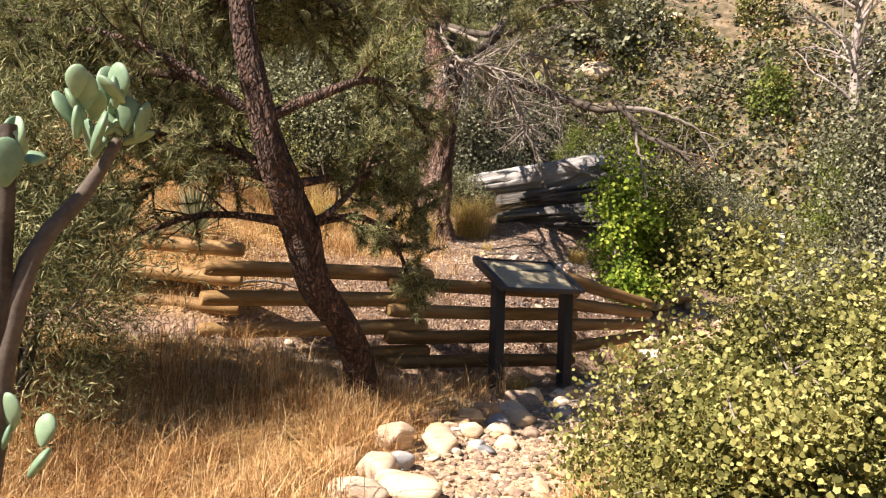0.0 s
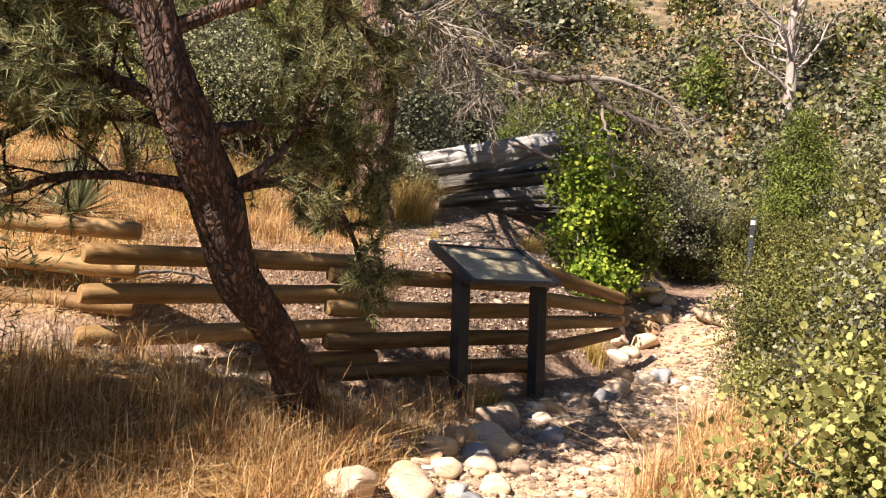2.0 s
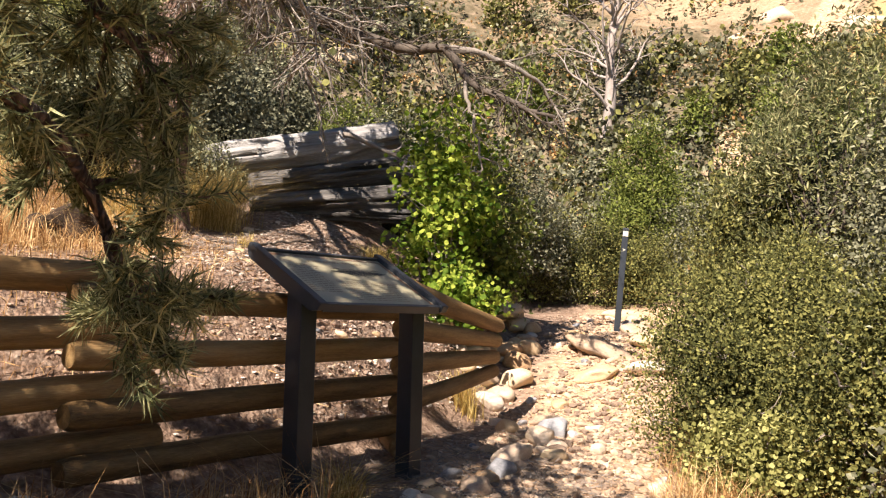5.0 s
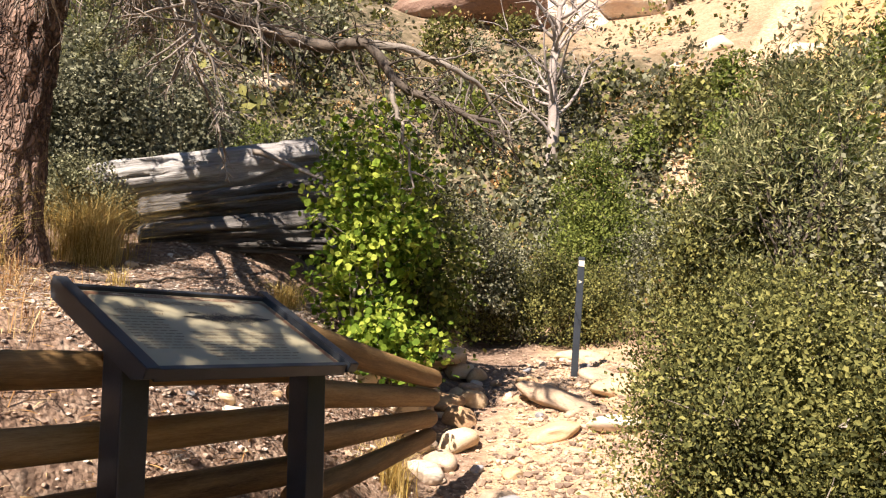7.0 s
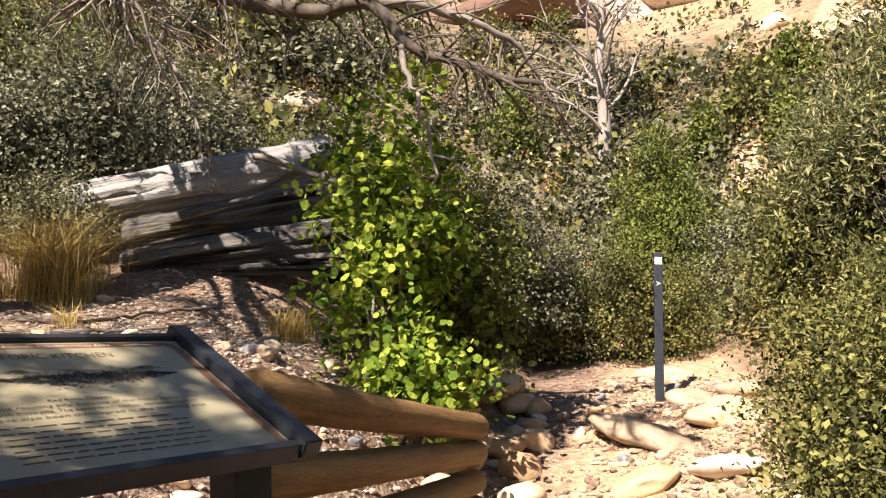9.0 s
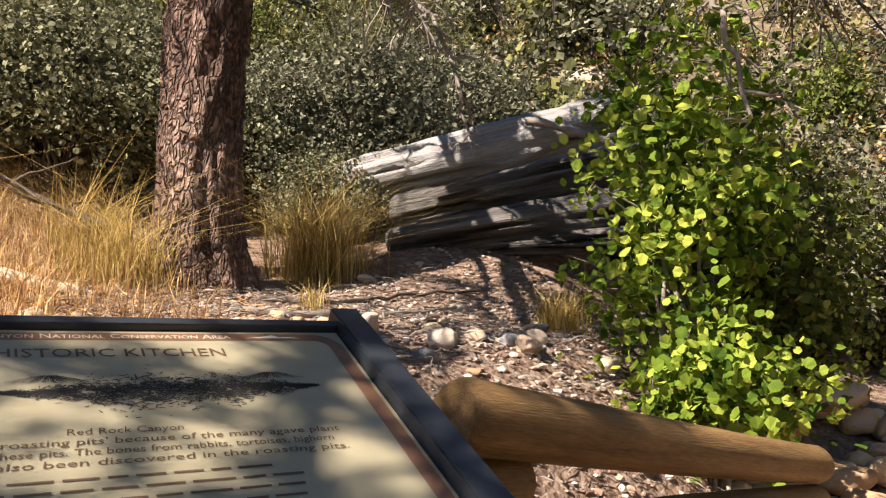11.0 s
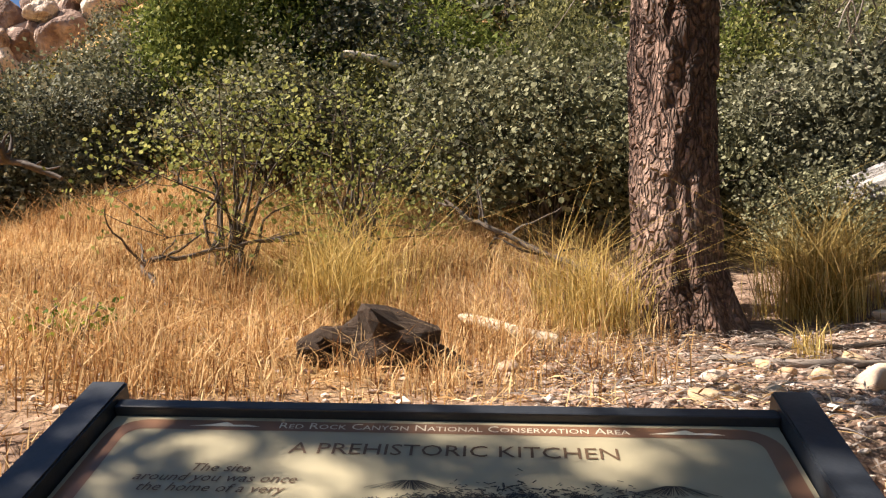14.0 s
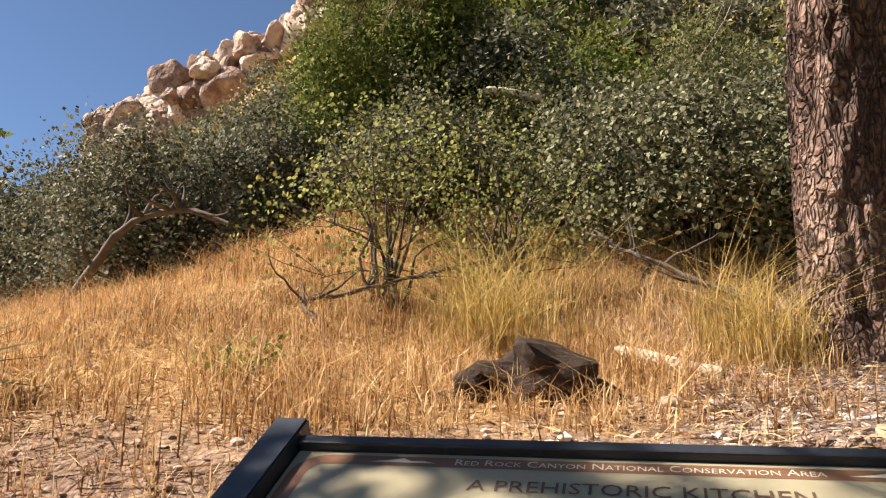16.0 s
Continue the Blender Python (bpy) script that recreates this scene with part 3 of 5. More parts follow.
def shrub_meshes(w, d, h, clumps, per, leaf, m_leaf, m_stem, seed, wide=0.32, shape="diamond", clump_r=0.16, low=0.12, up=0.4, shell=0.5, stems=26, cone=0.0, droop=0.0, twig=60, core=0):
    """Stems and leaves of a bush: stems run from the foot to clumps of leaves within a lumpy dome."""
    r = np.random.default_rng(seed)
    c = in_lump(clumps, r, 0.35, shell)
    c[:, 2] = (c[:, 2] + 0.45) / 1.45
    if cone:
        c[:, :2] *= (1 - cone * np.clip(c[:, 2:3], 0, 1)) * 1.15
    c = c * np.array([w / 2, d / 2, h])
    c[:, 2] = np.maximum(c[:, 2], low * h * r.uniform(0.5, 1.5, len(c)))
    gs = Geo()
    forks = []
    for i in range(stems):
        tip = c[r.integers(len(c))] * np.array([1, 1, 0.97])
        foot = np.array([r.normal(0, 0.05 * w), r.normal(0, 0.05 * d), -0.06])
        mid = foot * 0.4 + tip * 0.5 + np.array([-tip[0] * 0.18, -tip[1] * 0.18, 0.1 * h]) + r.normal(0, 0.04 * h, 3)
        line = smooth_line([foot, (foot + mid) / 2 + r.normal(0, 0.03 * h, 3), mid, tip], 9)
        tube(gs, line, np.linspace(0.009 + 0.006 * h, 0.003, 9), 5, 0.08, r, False)
        forks.append(line)
    allp = np.concatenate([f[3:] for f in forks])
    pick = r.choice(len(c), min(len(c), twig), replace=False)
    for q in c[pick]:
        src = allp[np.argmin(((allp - q) ** 2).sum(1) + 0.5 * np.maximum(0, allp[:, 2] - q[2]))]
        line = smooth_line([src, (src + q) / 2 + r.normal(0, 0.03, 3), q], 5)
        tube(gs, line, np.linspace(0.005, 0.0015, 5), 4, 0, r, False)
    gl = Geo()
    n = len(c) * per
    cen = np.repeat(c, per, 0)
    off = r.normal(0, 1, (n, 3)) * clump_r * np.repeat(r.uniform(0.6, 1.25, len(c)), per)[:, None]
    pos = cen + off
    pos[:, 2] = np.maximum(pos[:, 2], 0.01)
    along = unit(off + r.normal(0, 0.12, (n, 3)) + np.array([0, 0, 0.06 - droop]))
    leaves(gl, pos, along, leaf * r.uniform(0.6, 1.3, n), wide, up, shape, r, unit(unit(pos - np.array([0, 0, 0.45 * h])) + 0.8 * unit(off)))
    if core:
        q = in_lump(core, r, 0.35, 0.1) * 0.72
        q[:, 2] = (q[:, 2] + 0.5) / 1.45
        q = q * np.array([w / 2, d / 2, h])
        leaves(gl, q, unit(r.normal(0, 1, (len(q), 3))), leaf * r.uniform(1.0, 1.8, len(q)), wide, up, shape, r)
    return gs.mesh("branchwork", m_stem), gl.mesh("foliage", m_leaf, False)


def plant(name, label, category, meshes, x, y, turn=0.0, size=1.0, z=None, group="", names=("branchwork", "foliage"), tall=1.0):
    m = Matrix.Translation((x, y, ground_at(x, y) if z is None else z)) @ Matrix.Rotation(turn, 4, "Z") @ Matrix.Diagonal((size, size, size * tall, 1))
    t = thing(name, label, category, m, group)
    for nm, me in zip(names, meshes):
        tagged(part(nm, me, t), kind="stuff" if nm == "branchwork" else "")
    return t


# shrubs on both sides of the wash
plant("sumac_bush", "sunlit yellow-green sumac bush beside the stony wash", "bush", shrub_meshes(2.0, 1.8, 1.2, 240, 280, 0.0205, M_YEL, M_TWIG, 11, 0.40, "round", 0.075, 0.05, 0.6, stems=60, twig=200, core=9000), -2.30, -5.05, 0.3)
plant("sumac_bush", "low yellow-green sumac at the foot of the mahogany", "bush", shrub_meshes(1.0, 0.8, 0.55, 60, 130, 0.026, M_YEL, M_TWIG, 16, 0.40, "round", 0.06, 0.05, 0.6, stems=30, twig=60, core=1500), 1.15, -2.35, 0.7)
plant("scrub_oak", "tall grey-green scrub oak with small stiff leaves", "bush", shrub_meshes(3.0, 2.9, 3.2, 460, 190, 0.032, M_OAK, M_STEM, 12, 0.38, "diamond", 0.115, 0.05, 0.6, shell=0.6, stems=50, twig=260, core=16000), 0.95, -4.45, 0.9)
plant("scrub_oak", "grey-green scrub oak leaning over the wash bank", "bush", shrub_meshes(2.2, 2.0, 2.5, 300, 150, 0.034, M_OAK, M_STEM, 17, 0.38, "diamond", 0.11, 0.05, 0.6, shell=0.6, stems=40, twig=160, core=8000), 2.5, -3.3, 0.2)
plant("mahogany_bush", "olive-green mountain mahogany overhanging the wash path", "bush", shrub_meshes(2.0, 1.8, 1.5, 170, 330, 0.025, M_OLV, M_TWIG, 13, 0.34, "diamond", 0.10, 0.05, 0.6, stems=70, twig=140, core=12000), 2.35, -1.92, 0.2)
plant("mahogany_bush", "olive-green mountain mahogany with pale bare twigs", "bush", shrub_meshes(2.0, 1.8, 0.95, 120, 260, 0.026, M_OLV, M_TWIG, 14, 0.34, "diamond", 0.11, 0.05, 0.6, stems=70, twig=120, core=8000), 4.5, -1.35, 1.2)
plant("mahogany_bush", "olive-green mountain mahogany in front of the scrub oak", "bush", shrub_meshes(1.7, 1.5, 1.2, 130, 280, 0.025, M_OLV, M_TWIG, 10, 0.34, "diamond", 0.10, 0.05, 0.6, stems=60, twig=120, core=8000), 1.35, -2.95, 1.9)
plant("currant_bush", "tall bright green leafy currant bush behind the log fence", "bush", shrub_meshes(1.05, 1.0, 2.2, 62, 46, 0.052, M_CUR, M_TWIG, 15, 0.48, "round", 0.10, 0.34, 0.8, 0.35, 26, twig=120, core=700), 3.05, 1.52, 0.4)
plant("currant_bush", "low bright green currant shoots on thin pale stems", "bush", shrub_meshes(1.0, 0.7, 0.85, 44, 34, 0.052, M_CUR, M_TWIG, 18, 0.48, "round", 0.085, 0.4, 0.8, 0.35, 30, twig=80, core=250), 2.95, 1.24, 0.9)
# darker leaf than the other currants: this bush's shade is in the colour
plant("currant_bush", "currant bush behind the fence end, its shade put into darker green leaves", "bush", shrub_meshes(1.1, 1.0, 1.6, 80, 50, 0.045, M_JUN, M_STEM, 19, 0.46, "round", 0.10, 0.2, 0.8, 0.35, 24, twig=100, core=1200), 3.85, 1.62, 0.1)

far_kinds = [
    ("scrub_oak", "grey-green scrub oak on the slope", shrub_meshes(2.6, 2.6, 2.3, 260, 48, 0.06, M_OAK, M_STEM, 21, 0.4, "diamond", 0.13, 0.05, 0.8, core=4000)),
    ("manzanita", "dusty blue-green manzanita shrub on the slope", shrub_meshes(2.4, 2.2, 1.9, 200, 46, 0.045, M_SAGE, M_STEM, 22, 0.44, "round", 0.12, 0.28, 0.7, stems=44, core=2500)),
    ("mahogany_bush", "olive mountain mahogany shrub on the slope", shrub_meshes(2.2, 2.3, 2.1, 240, 46, 0.055, M_OLV, M_STEM, 23, 0.36, "diamond", 0.13, 0.05, 0.8, core=4000)),
    ("juniper_tree", "dense dark green juniper on the slope", shrub_meshes(2.4, 2.4, 3.8, 230, 70, 0.075, M_JUN, M_STEM, 24, 0.26, "diamond", 0.16, 0.05, 0.8, cone=0.5, core=4000)),
    ("pinyon_tree", "yellow-green pinyon pine on the slope", shrub_meshes(2.8, 2.8, 4.2, 420, 34, 0.10, M_PINE, M_STEM, 25, 0.12, "diamond", 0.13, 0.08, 0.8, cone=0.5)),
    ("bare_bush", "leafless grey twiggy shrub on the slope", shrub_meshes(2.0, 2.0, 1.6, 200, 4, 0.05, M_OLV, M_TWIG, 26, 0.3, "diamond", 0.12, 0.1, stems=90)),
    ("scrub_oak", "distant grey-green scrub oak on the mountainside", shrub_meshes(2.6, 2.6, 2.1, 110, 8, 0.20, M_OAK, M_STEM, 27, 0.42, "diamond", 0.14, 0.05, 0.8, stems=8, twig=14)),
    ("mahogany_bush", "distant olive shrub on the mountainside", shrub_meshes(2.4, 2.3, 1.9, 110, 8, 0.19, M_OLV, M_STEM, 28, 0.42, "diamond", 0.14, 0.05, 0.8, stems=8, twig=14)),
    ("juniper_tree", "distant dark green juniper on the mountainside", shrub_meshes(2.3, 2.3, 3.4, 140, 8, 0.22, M_JUN, M_STEM, 29, 0.36, "diamond", 0.15, 0.05, 0.8, cone=0.5, stems=8, twig=14)),
]


def put_far(kind, x, y, size=1.0, turn=None, tall=1.0):
    name, label, meshes = far_kinds[kind]
    return plant(name, label, "tree" if "tree" in name else "shrub", meshes, x, y, rf.uniform(0, 6.28) if turn is None else turn, size, group="plants of the slope", tall=tall)


rf = np.random.default_rng(77)
# named plants behind the meadow and the pine
put_far(1, -0.2, 7.3, 1.0)
put_far(1, 0.55, 6.1, 0.95)
put_far(1, 1.7, 6.2, 0.8)
put_far(0, 2.5, 6.3, 0.7)
put_far(1, 2.5, 4.85, 0.45)
put_far(0, 3.6, 6.8, 1.0)
put_far(2, -1.4, 9.2, 1.0)
put_far(3, -3.0, 11.5, 1.1)
put_far(0, -6.5, 11.5, 0.75)
put_far(2, -5.3, 9.6, 0.7)
put_far(0, -8.8, 11.0, 0.85)
put_far(3, -3.8, 8.5, 0.8, tall=1.1)
put_far(1, -2.2, 6.6, 0.8)
put_far(0, -5.6, 6.9, 0.85)
put_far(0, -4.6, 8.0, 0.9)
put_far(0, -7.4, 8.2, 0.9)
put_far(2, 7.3, 3.0, 0.7)
put_far(0, 6.1, 3.1, 0.7)
put_far(2, 7.6, 1.9, 0.6)
put_far(0, 5.1, 4.1, 0.75)
put_far(2, 5.6, 3.0, 0.7)
put_far(0, 7.2, 3.2, 0.6)
put_far(2, 8.4, 1.8, 0.5)
put_far(2, 7.0, -0.7, 0.42)
put_far(3, 10.8, 2.9, 0.8)
put_far(4, 12.5, 0.9, 0.8)
put_far(0, 6.2, -2.6, 0.45)
put_far(0, 3.0, -4.4, 1.1)
put_far(2, 0.6, -6.0, 1.0)
used = []
count = 0
while count < 480:
    az = rf.uniform(-80, 150)
    rr = 8.5 + 75 * rf.random() ** 1.7
    x, y = rr * math.sin(radians(az)), 2 + rr * math.cos(radians(az))
    if y - np.interp(x, FX, FY) < 5.0 and x < 6:
        continue
    if abs(y - wash_line(x)) < 1.0 and x < 12:
        continue
    if -9 < x < -0.5 and y < 9.5:
        continue
    if any((x - a) ** 2 + (y - b) ** 2 < (0.55 + 0.016 * rr) ** 2 for a, b in used):
        continue
    if 48 < az < 110 and rr > 24 and rf.random() < 0.75:
        continue
    if -42 < az < -17 and rr > 30 and rf.random() < 0.75:
        continue
    used.append((x, y))
    kk = rf.choice(6, p=[0.32, 0.12, 0.26, 0.12, 0.12, 0.06]) if rr < 11.5 else 6 + rf.choice(3, p=[0.4, 0.4, 0.2])
    if -50 < az < -30 and rr > 11.5:
        kk = 6
    low = 0.6 if (50 < az < 100 and rr < 32) or (-50 < az < -23 and rr < 48) else 1.0
    put_far(kk, x, y, rf.uniform(0.75, 1.25) * (1 + 0.004 * rr) * low, tall=rf.uniform(0.8, 1.15))
    count += 1


def far_scrub(name, label, count, mat, seed, leaf=0.10, turn=(-85, 140), near=9.5):
    """Low scrub covering the mountainside, past counting."""
    r = np.random.default_rng(seed)
    az, rr = np.radians(r.uniform(turn[0], turn[1], count * 2)), near + 70 * r.random(count * 2) ** 1.35
    x, y = rr * np.sin(az), 2 + rr * np.cos(az)
    deg = np.degrees(az)
    ok = (y - np.interp(x, FX, FY) > 5.5) | (x > 7) | (y < -11) | (x < -13)
    ok &= (np.abs(y - wash_line(x)) > 1.1) | (x > 13)
    ok &= ~((x > -12) & (x < -0.8) & (y < 10))
    ok &= ~((deg > 52) & (deg < 108) & (rr > 24) & (r.random(len(x)) < 0.88))
    ok &= ~((deg > -40) & (deg < -22) & (rr > 40))
    x, y, rr = x[ok][:count], y[ok][:count], rr[ok][:count]
    n, per = len(x), 34
    size = r.uniform(0.25, 0.75, n) * (1 + rr * 0.008)
    off = unit(r.normal(0, 1, (n, per, 3))) * (r.uniform(0.4, 1, (n, per)) ** 0.5)[..., None]
    off[..., 2] = np.abs(off[..., 2])
    pos = np.stack([x, y, height(x, y)], 1)[:, None] + off * size[:, None, None] * np.array([1, 1, 1.2])
    g = Geo()
    along = unit(off + r.normal(0, 0.5, off.shape))
    leaves(g, pos.reshape(-1, 3), along.reshape(-1, 3), np.repeat(leaf * (1 + rr * 0.015), per) * r.uniform(0.6, 1.3, n * per), 0.4, 0.6, "diamond", r, off.reshape(-1, 3))
    return tagged(new(name, g.mesh(name, mat, False)), label, "scrub", kind="stuff")


far_scrub("mountain_scrub", "grey-green low scrub covering the mountainside", 9000, M_OAK, 301, 0.14)
far_scrub("mountain_scrub", "olive low scrub covering the mountainside", 8000, M_OLV, 302, 0.14)
far_scrub("mountain_scrub", "dry tan brush covering the mountainside", 2600, M_STRAW, 303, 0.08)
far_scrub("valley_scrub", "grey-green low scrub on the valley floor", 2600, M_OAK, 304, turn=(140, 275), near=14)
far_scrub("valley_scrub", "dry tan brush on the valley floor", 2600, M_STRAW, 305, 0.08, turn=(140, 275), near=12)

# ---- pines ----
def needle_tufts(gl, tips, r, per=26, length=0.05, spread=0.8, width=0.028):
    """Bottle-brush tufts: needles round each twig end."""
    p = np.repeat(np.array([t[0] for t in tips]), per, 0)
    d = np.repeat(np.array([t[1] for t in tips]), per, 0)
    n = len(p)
    along = unit(d * 0.8 + r.normal(0, spread, (n, 3)))
    back = r.uniform(-0.11, 0.03, n)[:, None]
    leaves(gl, p + d * back, along, length * r.uniform(0.7, 1.25, n), width, 0.2, "needle", r)


def twigs(gb, gl_tips, line, r, n, length, start=0.35, lift=0.05, sub=4, rad=0.010, side=None):
    """Side twigs along a limb, and lesser twigs on those; the ends are gathered in gl_tips."""
    for i in range(n):
        u = start + (1 - start) * (i + r.random()) / n
        k = min(int(u * (len(line) - 1)), len(line) - 2)
        p = line[k] + (line[k + 1] - line[k]) * (u * (len(line) - 1) - k)
        t = unit(line[k + 1] - line[k])
        d = unit(np.cross(t, r.normal(0, 1, 3)) + t * 0.7 + np.array([0, 0, lift]))
        L = length * r.uniform(0.6, 1.2) * (1.15 - 0.5 * u)
        w = wander(p, d, L, 6, 0.16, lift, r)
        tube(gb, w, np.linspace(rad, rad * 0.3, 7), 5, 0.06, r, False)
        for j in range(sub):
            kk = r.integers(2, 7)
            d2 = unit(unit(w[kk] - w[kk - 1]) + r.normal(0, 0.6, 3))
            w2 = wander(w[kk], d2, L * r.uniform(0.25, 0.5), 4, 0.15, lift, r)
            tube(gb, w2, np.linspace(rad * 0.4, rad * 0.15, 5), 4, 0, r, False)
            gl_tips.append((w2[-1], unit(w2[-1] - w2[-2])))
            gl_tips.append((w2[2], unit(w2[3] - w2[2])))
        gl_tips.append((w[-1], unit(w[-1] - w[-2])))


def trunk_mesh(pts, radii, sides, mat, seed, rough=0.05, n=60):
    """A bark-covered trunk with vertical plates and a flared foot."""
    r = np.random.default_rng(seed)
    line = smooth_line(pts, n)
    rad = np.interp(np.linspace(0, 1, n), np.linspace(0, 1, len(radii)), radii)
    g = Geo()
    tube(g, line, rad, sides, 0, r)
    v = g.v[0].reshape(n, sides, 3)
    for i in range(n):
        for j in range(sides):
            d = v[i, j] - line[i]
            a = j / sides * 6.283
            q = noise.cell_vector(Vector((math.cos(a) * 5 + seed, math.sin(a) * 5, line[i][2] * 5)))[0]
            f = noise.noise(Vector((math.cos(a) * 3.2, math.sin(a) * 3.2, line[i][2] * 3.4 + seed)))
            v[i, j] = line[i] + d * (1 + rough * (q - 0.5) * 1.4 + rough * 1.2 * f)
    return g.mesh("trunk", mat)


# leaning pine in front of the fence
rp = np.random.default_rng(5)
b0 = ground_at(-2.45, -1.42)
lean = thing("pinyon_pine", "leaning pinyon pine with dark scaly bark in front of the fence", "tree")
tl = [(-2.36, -1.38, b0 - 0.15), (-2.42, -1.42, b0 + 0.12), (-2.64, -1.57, 0.66), (-2.99, -1.76, 1.0), (-3.17, -1.84, 1.40), (-3.33, -1.93, 1.66), (-3.52, -1.98, 2.05), (-3.70, -1.90, 2.9), (-3.62, -1.7, 4.0)]
part("trunk", trunk_mesh(tl, [0.15, 0.12, 0.105, 0.105, 0.122, 0.108, 0.088, 0.075, 0.04], 44, M_BARK2, 3, 0.12, 130), lean, "dark reddish scaly bark")
L_, R_, F_ = np.array([-0.80, 0.60, 0]), np.array([0.80, -0.60, 0]), np.array([0.6, 0.8, 0])
T4, T5, T6, T7, T8 = (np.array(tl[i]) for i in (4, 5, 6, 7, 8))
UP = np.array([0, 0, 1.0])
limbs = [
    ([T4, T4 + L_ * 0.35 + UP * 0.05, T4 + L_ * 0.75 + UP * 0.02, T4 + L_ * 1.1 - UP * 0.14, T4 + L_ * 1.3 - UP * 0.42], 0.034, 12, 0.28, False),
    ([T5, T5 + L_ * 0.25 + UP * 0.16, T5 + L_ * 0.55 + UP * 0.26, T5 + L_ * 1.2 + UP * 0.30], 0.05, 30, 0.5, True),
    ([T5, T5 + L_ * 0.5 + F_ * 0.4 + UP * 0.1, T5 + L_ * 1.1 + F_ * 0.6, T5 + L_ * 1.6 + F_ * 0.4 - UP * 0.35], 0.04, 26, 0.5, True),
    ([T4, T4 + R_ * 0.20 + UP * 0.12, T4 + R_ * 0.34 + F_ * 0.2 + UP * 0.34, T4 + R_ * 0.45 + F_ * 0.2 + UP * 0.62], 0.030, 16, 0.4, True),
    ([T4, T4 + R_ * 0.3 + F_ * 0.3 + UP * 0.1, T4 + R_ * 0.5 + F_ * 0.6, T4 + R_ * 0.65 + F_ * 0.8 - UP * 0.28, T4 + R_ * 0.72 + F_ * 0.8 - UP * 0.45], 0.030, 15, 0.30, True),
    ([T5, T5 + R_ * 0.4 + F_ * 0.4 + UP * 0.12, T5 + R_ * 0.6 + F_ * 0.8 + UP * 0.1, T5 + R_ * 0.8 + F_ * 1.1 - UP * 0.1], 0.034, 17, 0.36, True),
    ([T6, T6 + R_ * 0.5 + F_ * 0.2 + UP * 0.3, T6 + R_ * 0.7 + F_ * 0.6 + UP * 0.35, T6 + R_ * 0.9 + F_ * 0.9 + UP * 0.1], 0.038, 18, 0.42, True),
    ([T6, T6 + L_ * 0.6 + UP * 0.25, T6 + L_ * 1.4 + UP * 0.2, T6 + L_ * 2.0 - UP * 0.15], 0.04, 30, 0.5, True),
    ([T6, T6 + L_ * 0.8 - F_ * 0.2 + UP * 0.4, T6 + L_ * 1.7 - F_ * 0.2 + UP * 0.5], 0.04, 26, 0.5, True),
    ([T7, T7 + F_ * 0.9 + UP * 0.3, T7 + F_ * 1.9 + R_ * 0.3 + UP * 0.3], 0.035, 38, 0.6, True),
    ([T7, T7 + F_ * 0.8 + L_ * 0.4 + UP * 0.3, T7 + F_ * 1.7 + L_ * 0.8 + UP * 0.4], 0.035, 38, 0.6, True),
    ([T7, T7 + R_ * 0.7 + F_ * 0.4 + UP * 0.3, T7 + R_ * 0.9 + F_ * 1.1 + UP * 0.3], 0.03, 20, 0.55, True),
    ([T7, T7 + L_ * 0.8 + F_ * 0.6 + UP * 0.3, T7 + L_ * 1.6 + F_ * 1.0 + UP * 0.2], 0.03, 34, 0.55, True),
    ([T6, T6 + L_ * 0.7 + F_ * 0.7 + UP * 0.35, T6 + L_ * 1.3 + F_ * 1.4 + UP * 0.5], 0.035, 38, 0.6, True),
    ([T7, T7 + L_ * 0.4 + F_ * 0.9 + UP * 0.1, T7 + L_ * 0.6 + F_ * 1.9 + UP * 0.2], 0.035, 40, 0.6, True),
    ([T7, T7 + L_ * 1.0 + F_ * 0.5 + UP * 0.1, T7 + L_ * 1.9 + F_ * 1.0 + UP * 0.2], 0.035, 40, 0.6, True),
    ([T7, T7 + F_ * 1.3 + UP * 0.25, T7 + F_ * 2.6 + R_ * 0.25 + UP * 0.25], 0.035, 30, 0.6, True),
    ([T8, T8 + F_ * 1.2 + R_ * 0.4, T8 + F_ * 2.4 + R_ * 0.9 - UP * 0.2], 0.035, 26, 0.6, True),
    ([T8, T8 + L_ * 0.7 + F_ * 0.5 + UP * 0.2, T8 + L_ * 1.3 + F_ * 0.8 + UP * 0.1], 0.03, 34, 0.55, True),
    ([T8, T8 + F_ * 1.0 + UP * 0.25, T8 + F_ * 2.2 + R_ * 0.2 + UP * 0.2], 0.035, 28, 0.6, True),
]
for pts, r0, n, L, leafed in limbs:
    gb, tips = Geo(), []
    line = smooth_line(pts, 14) + rp.normal(0, 0.012, (14, 3)) * np.linspace(0, 1, 14)[:, None]
    line[0] = pts[0]
    tube(gb, line, np.linspace(r0, r0 * 0.25, 14), 8, 0.08, rp, False)
    twigs(gb, tips, line, rp, n, L, 0.3, 0.03, 5)
    limb = part("limb", gb.mesh("limb", M_BARK2), lean)
    if leafed:
        gl = Geo()
        needle_tufts(gl, tips, rp, 44, 0.072, 0.7, 0.04)
        part("needle_spray", gl.mesh("needle_spray", M_PINE, False), limb, "grey-green needle tufts")

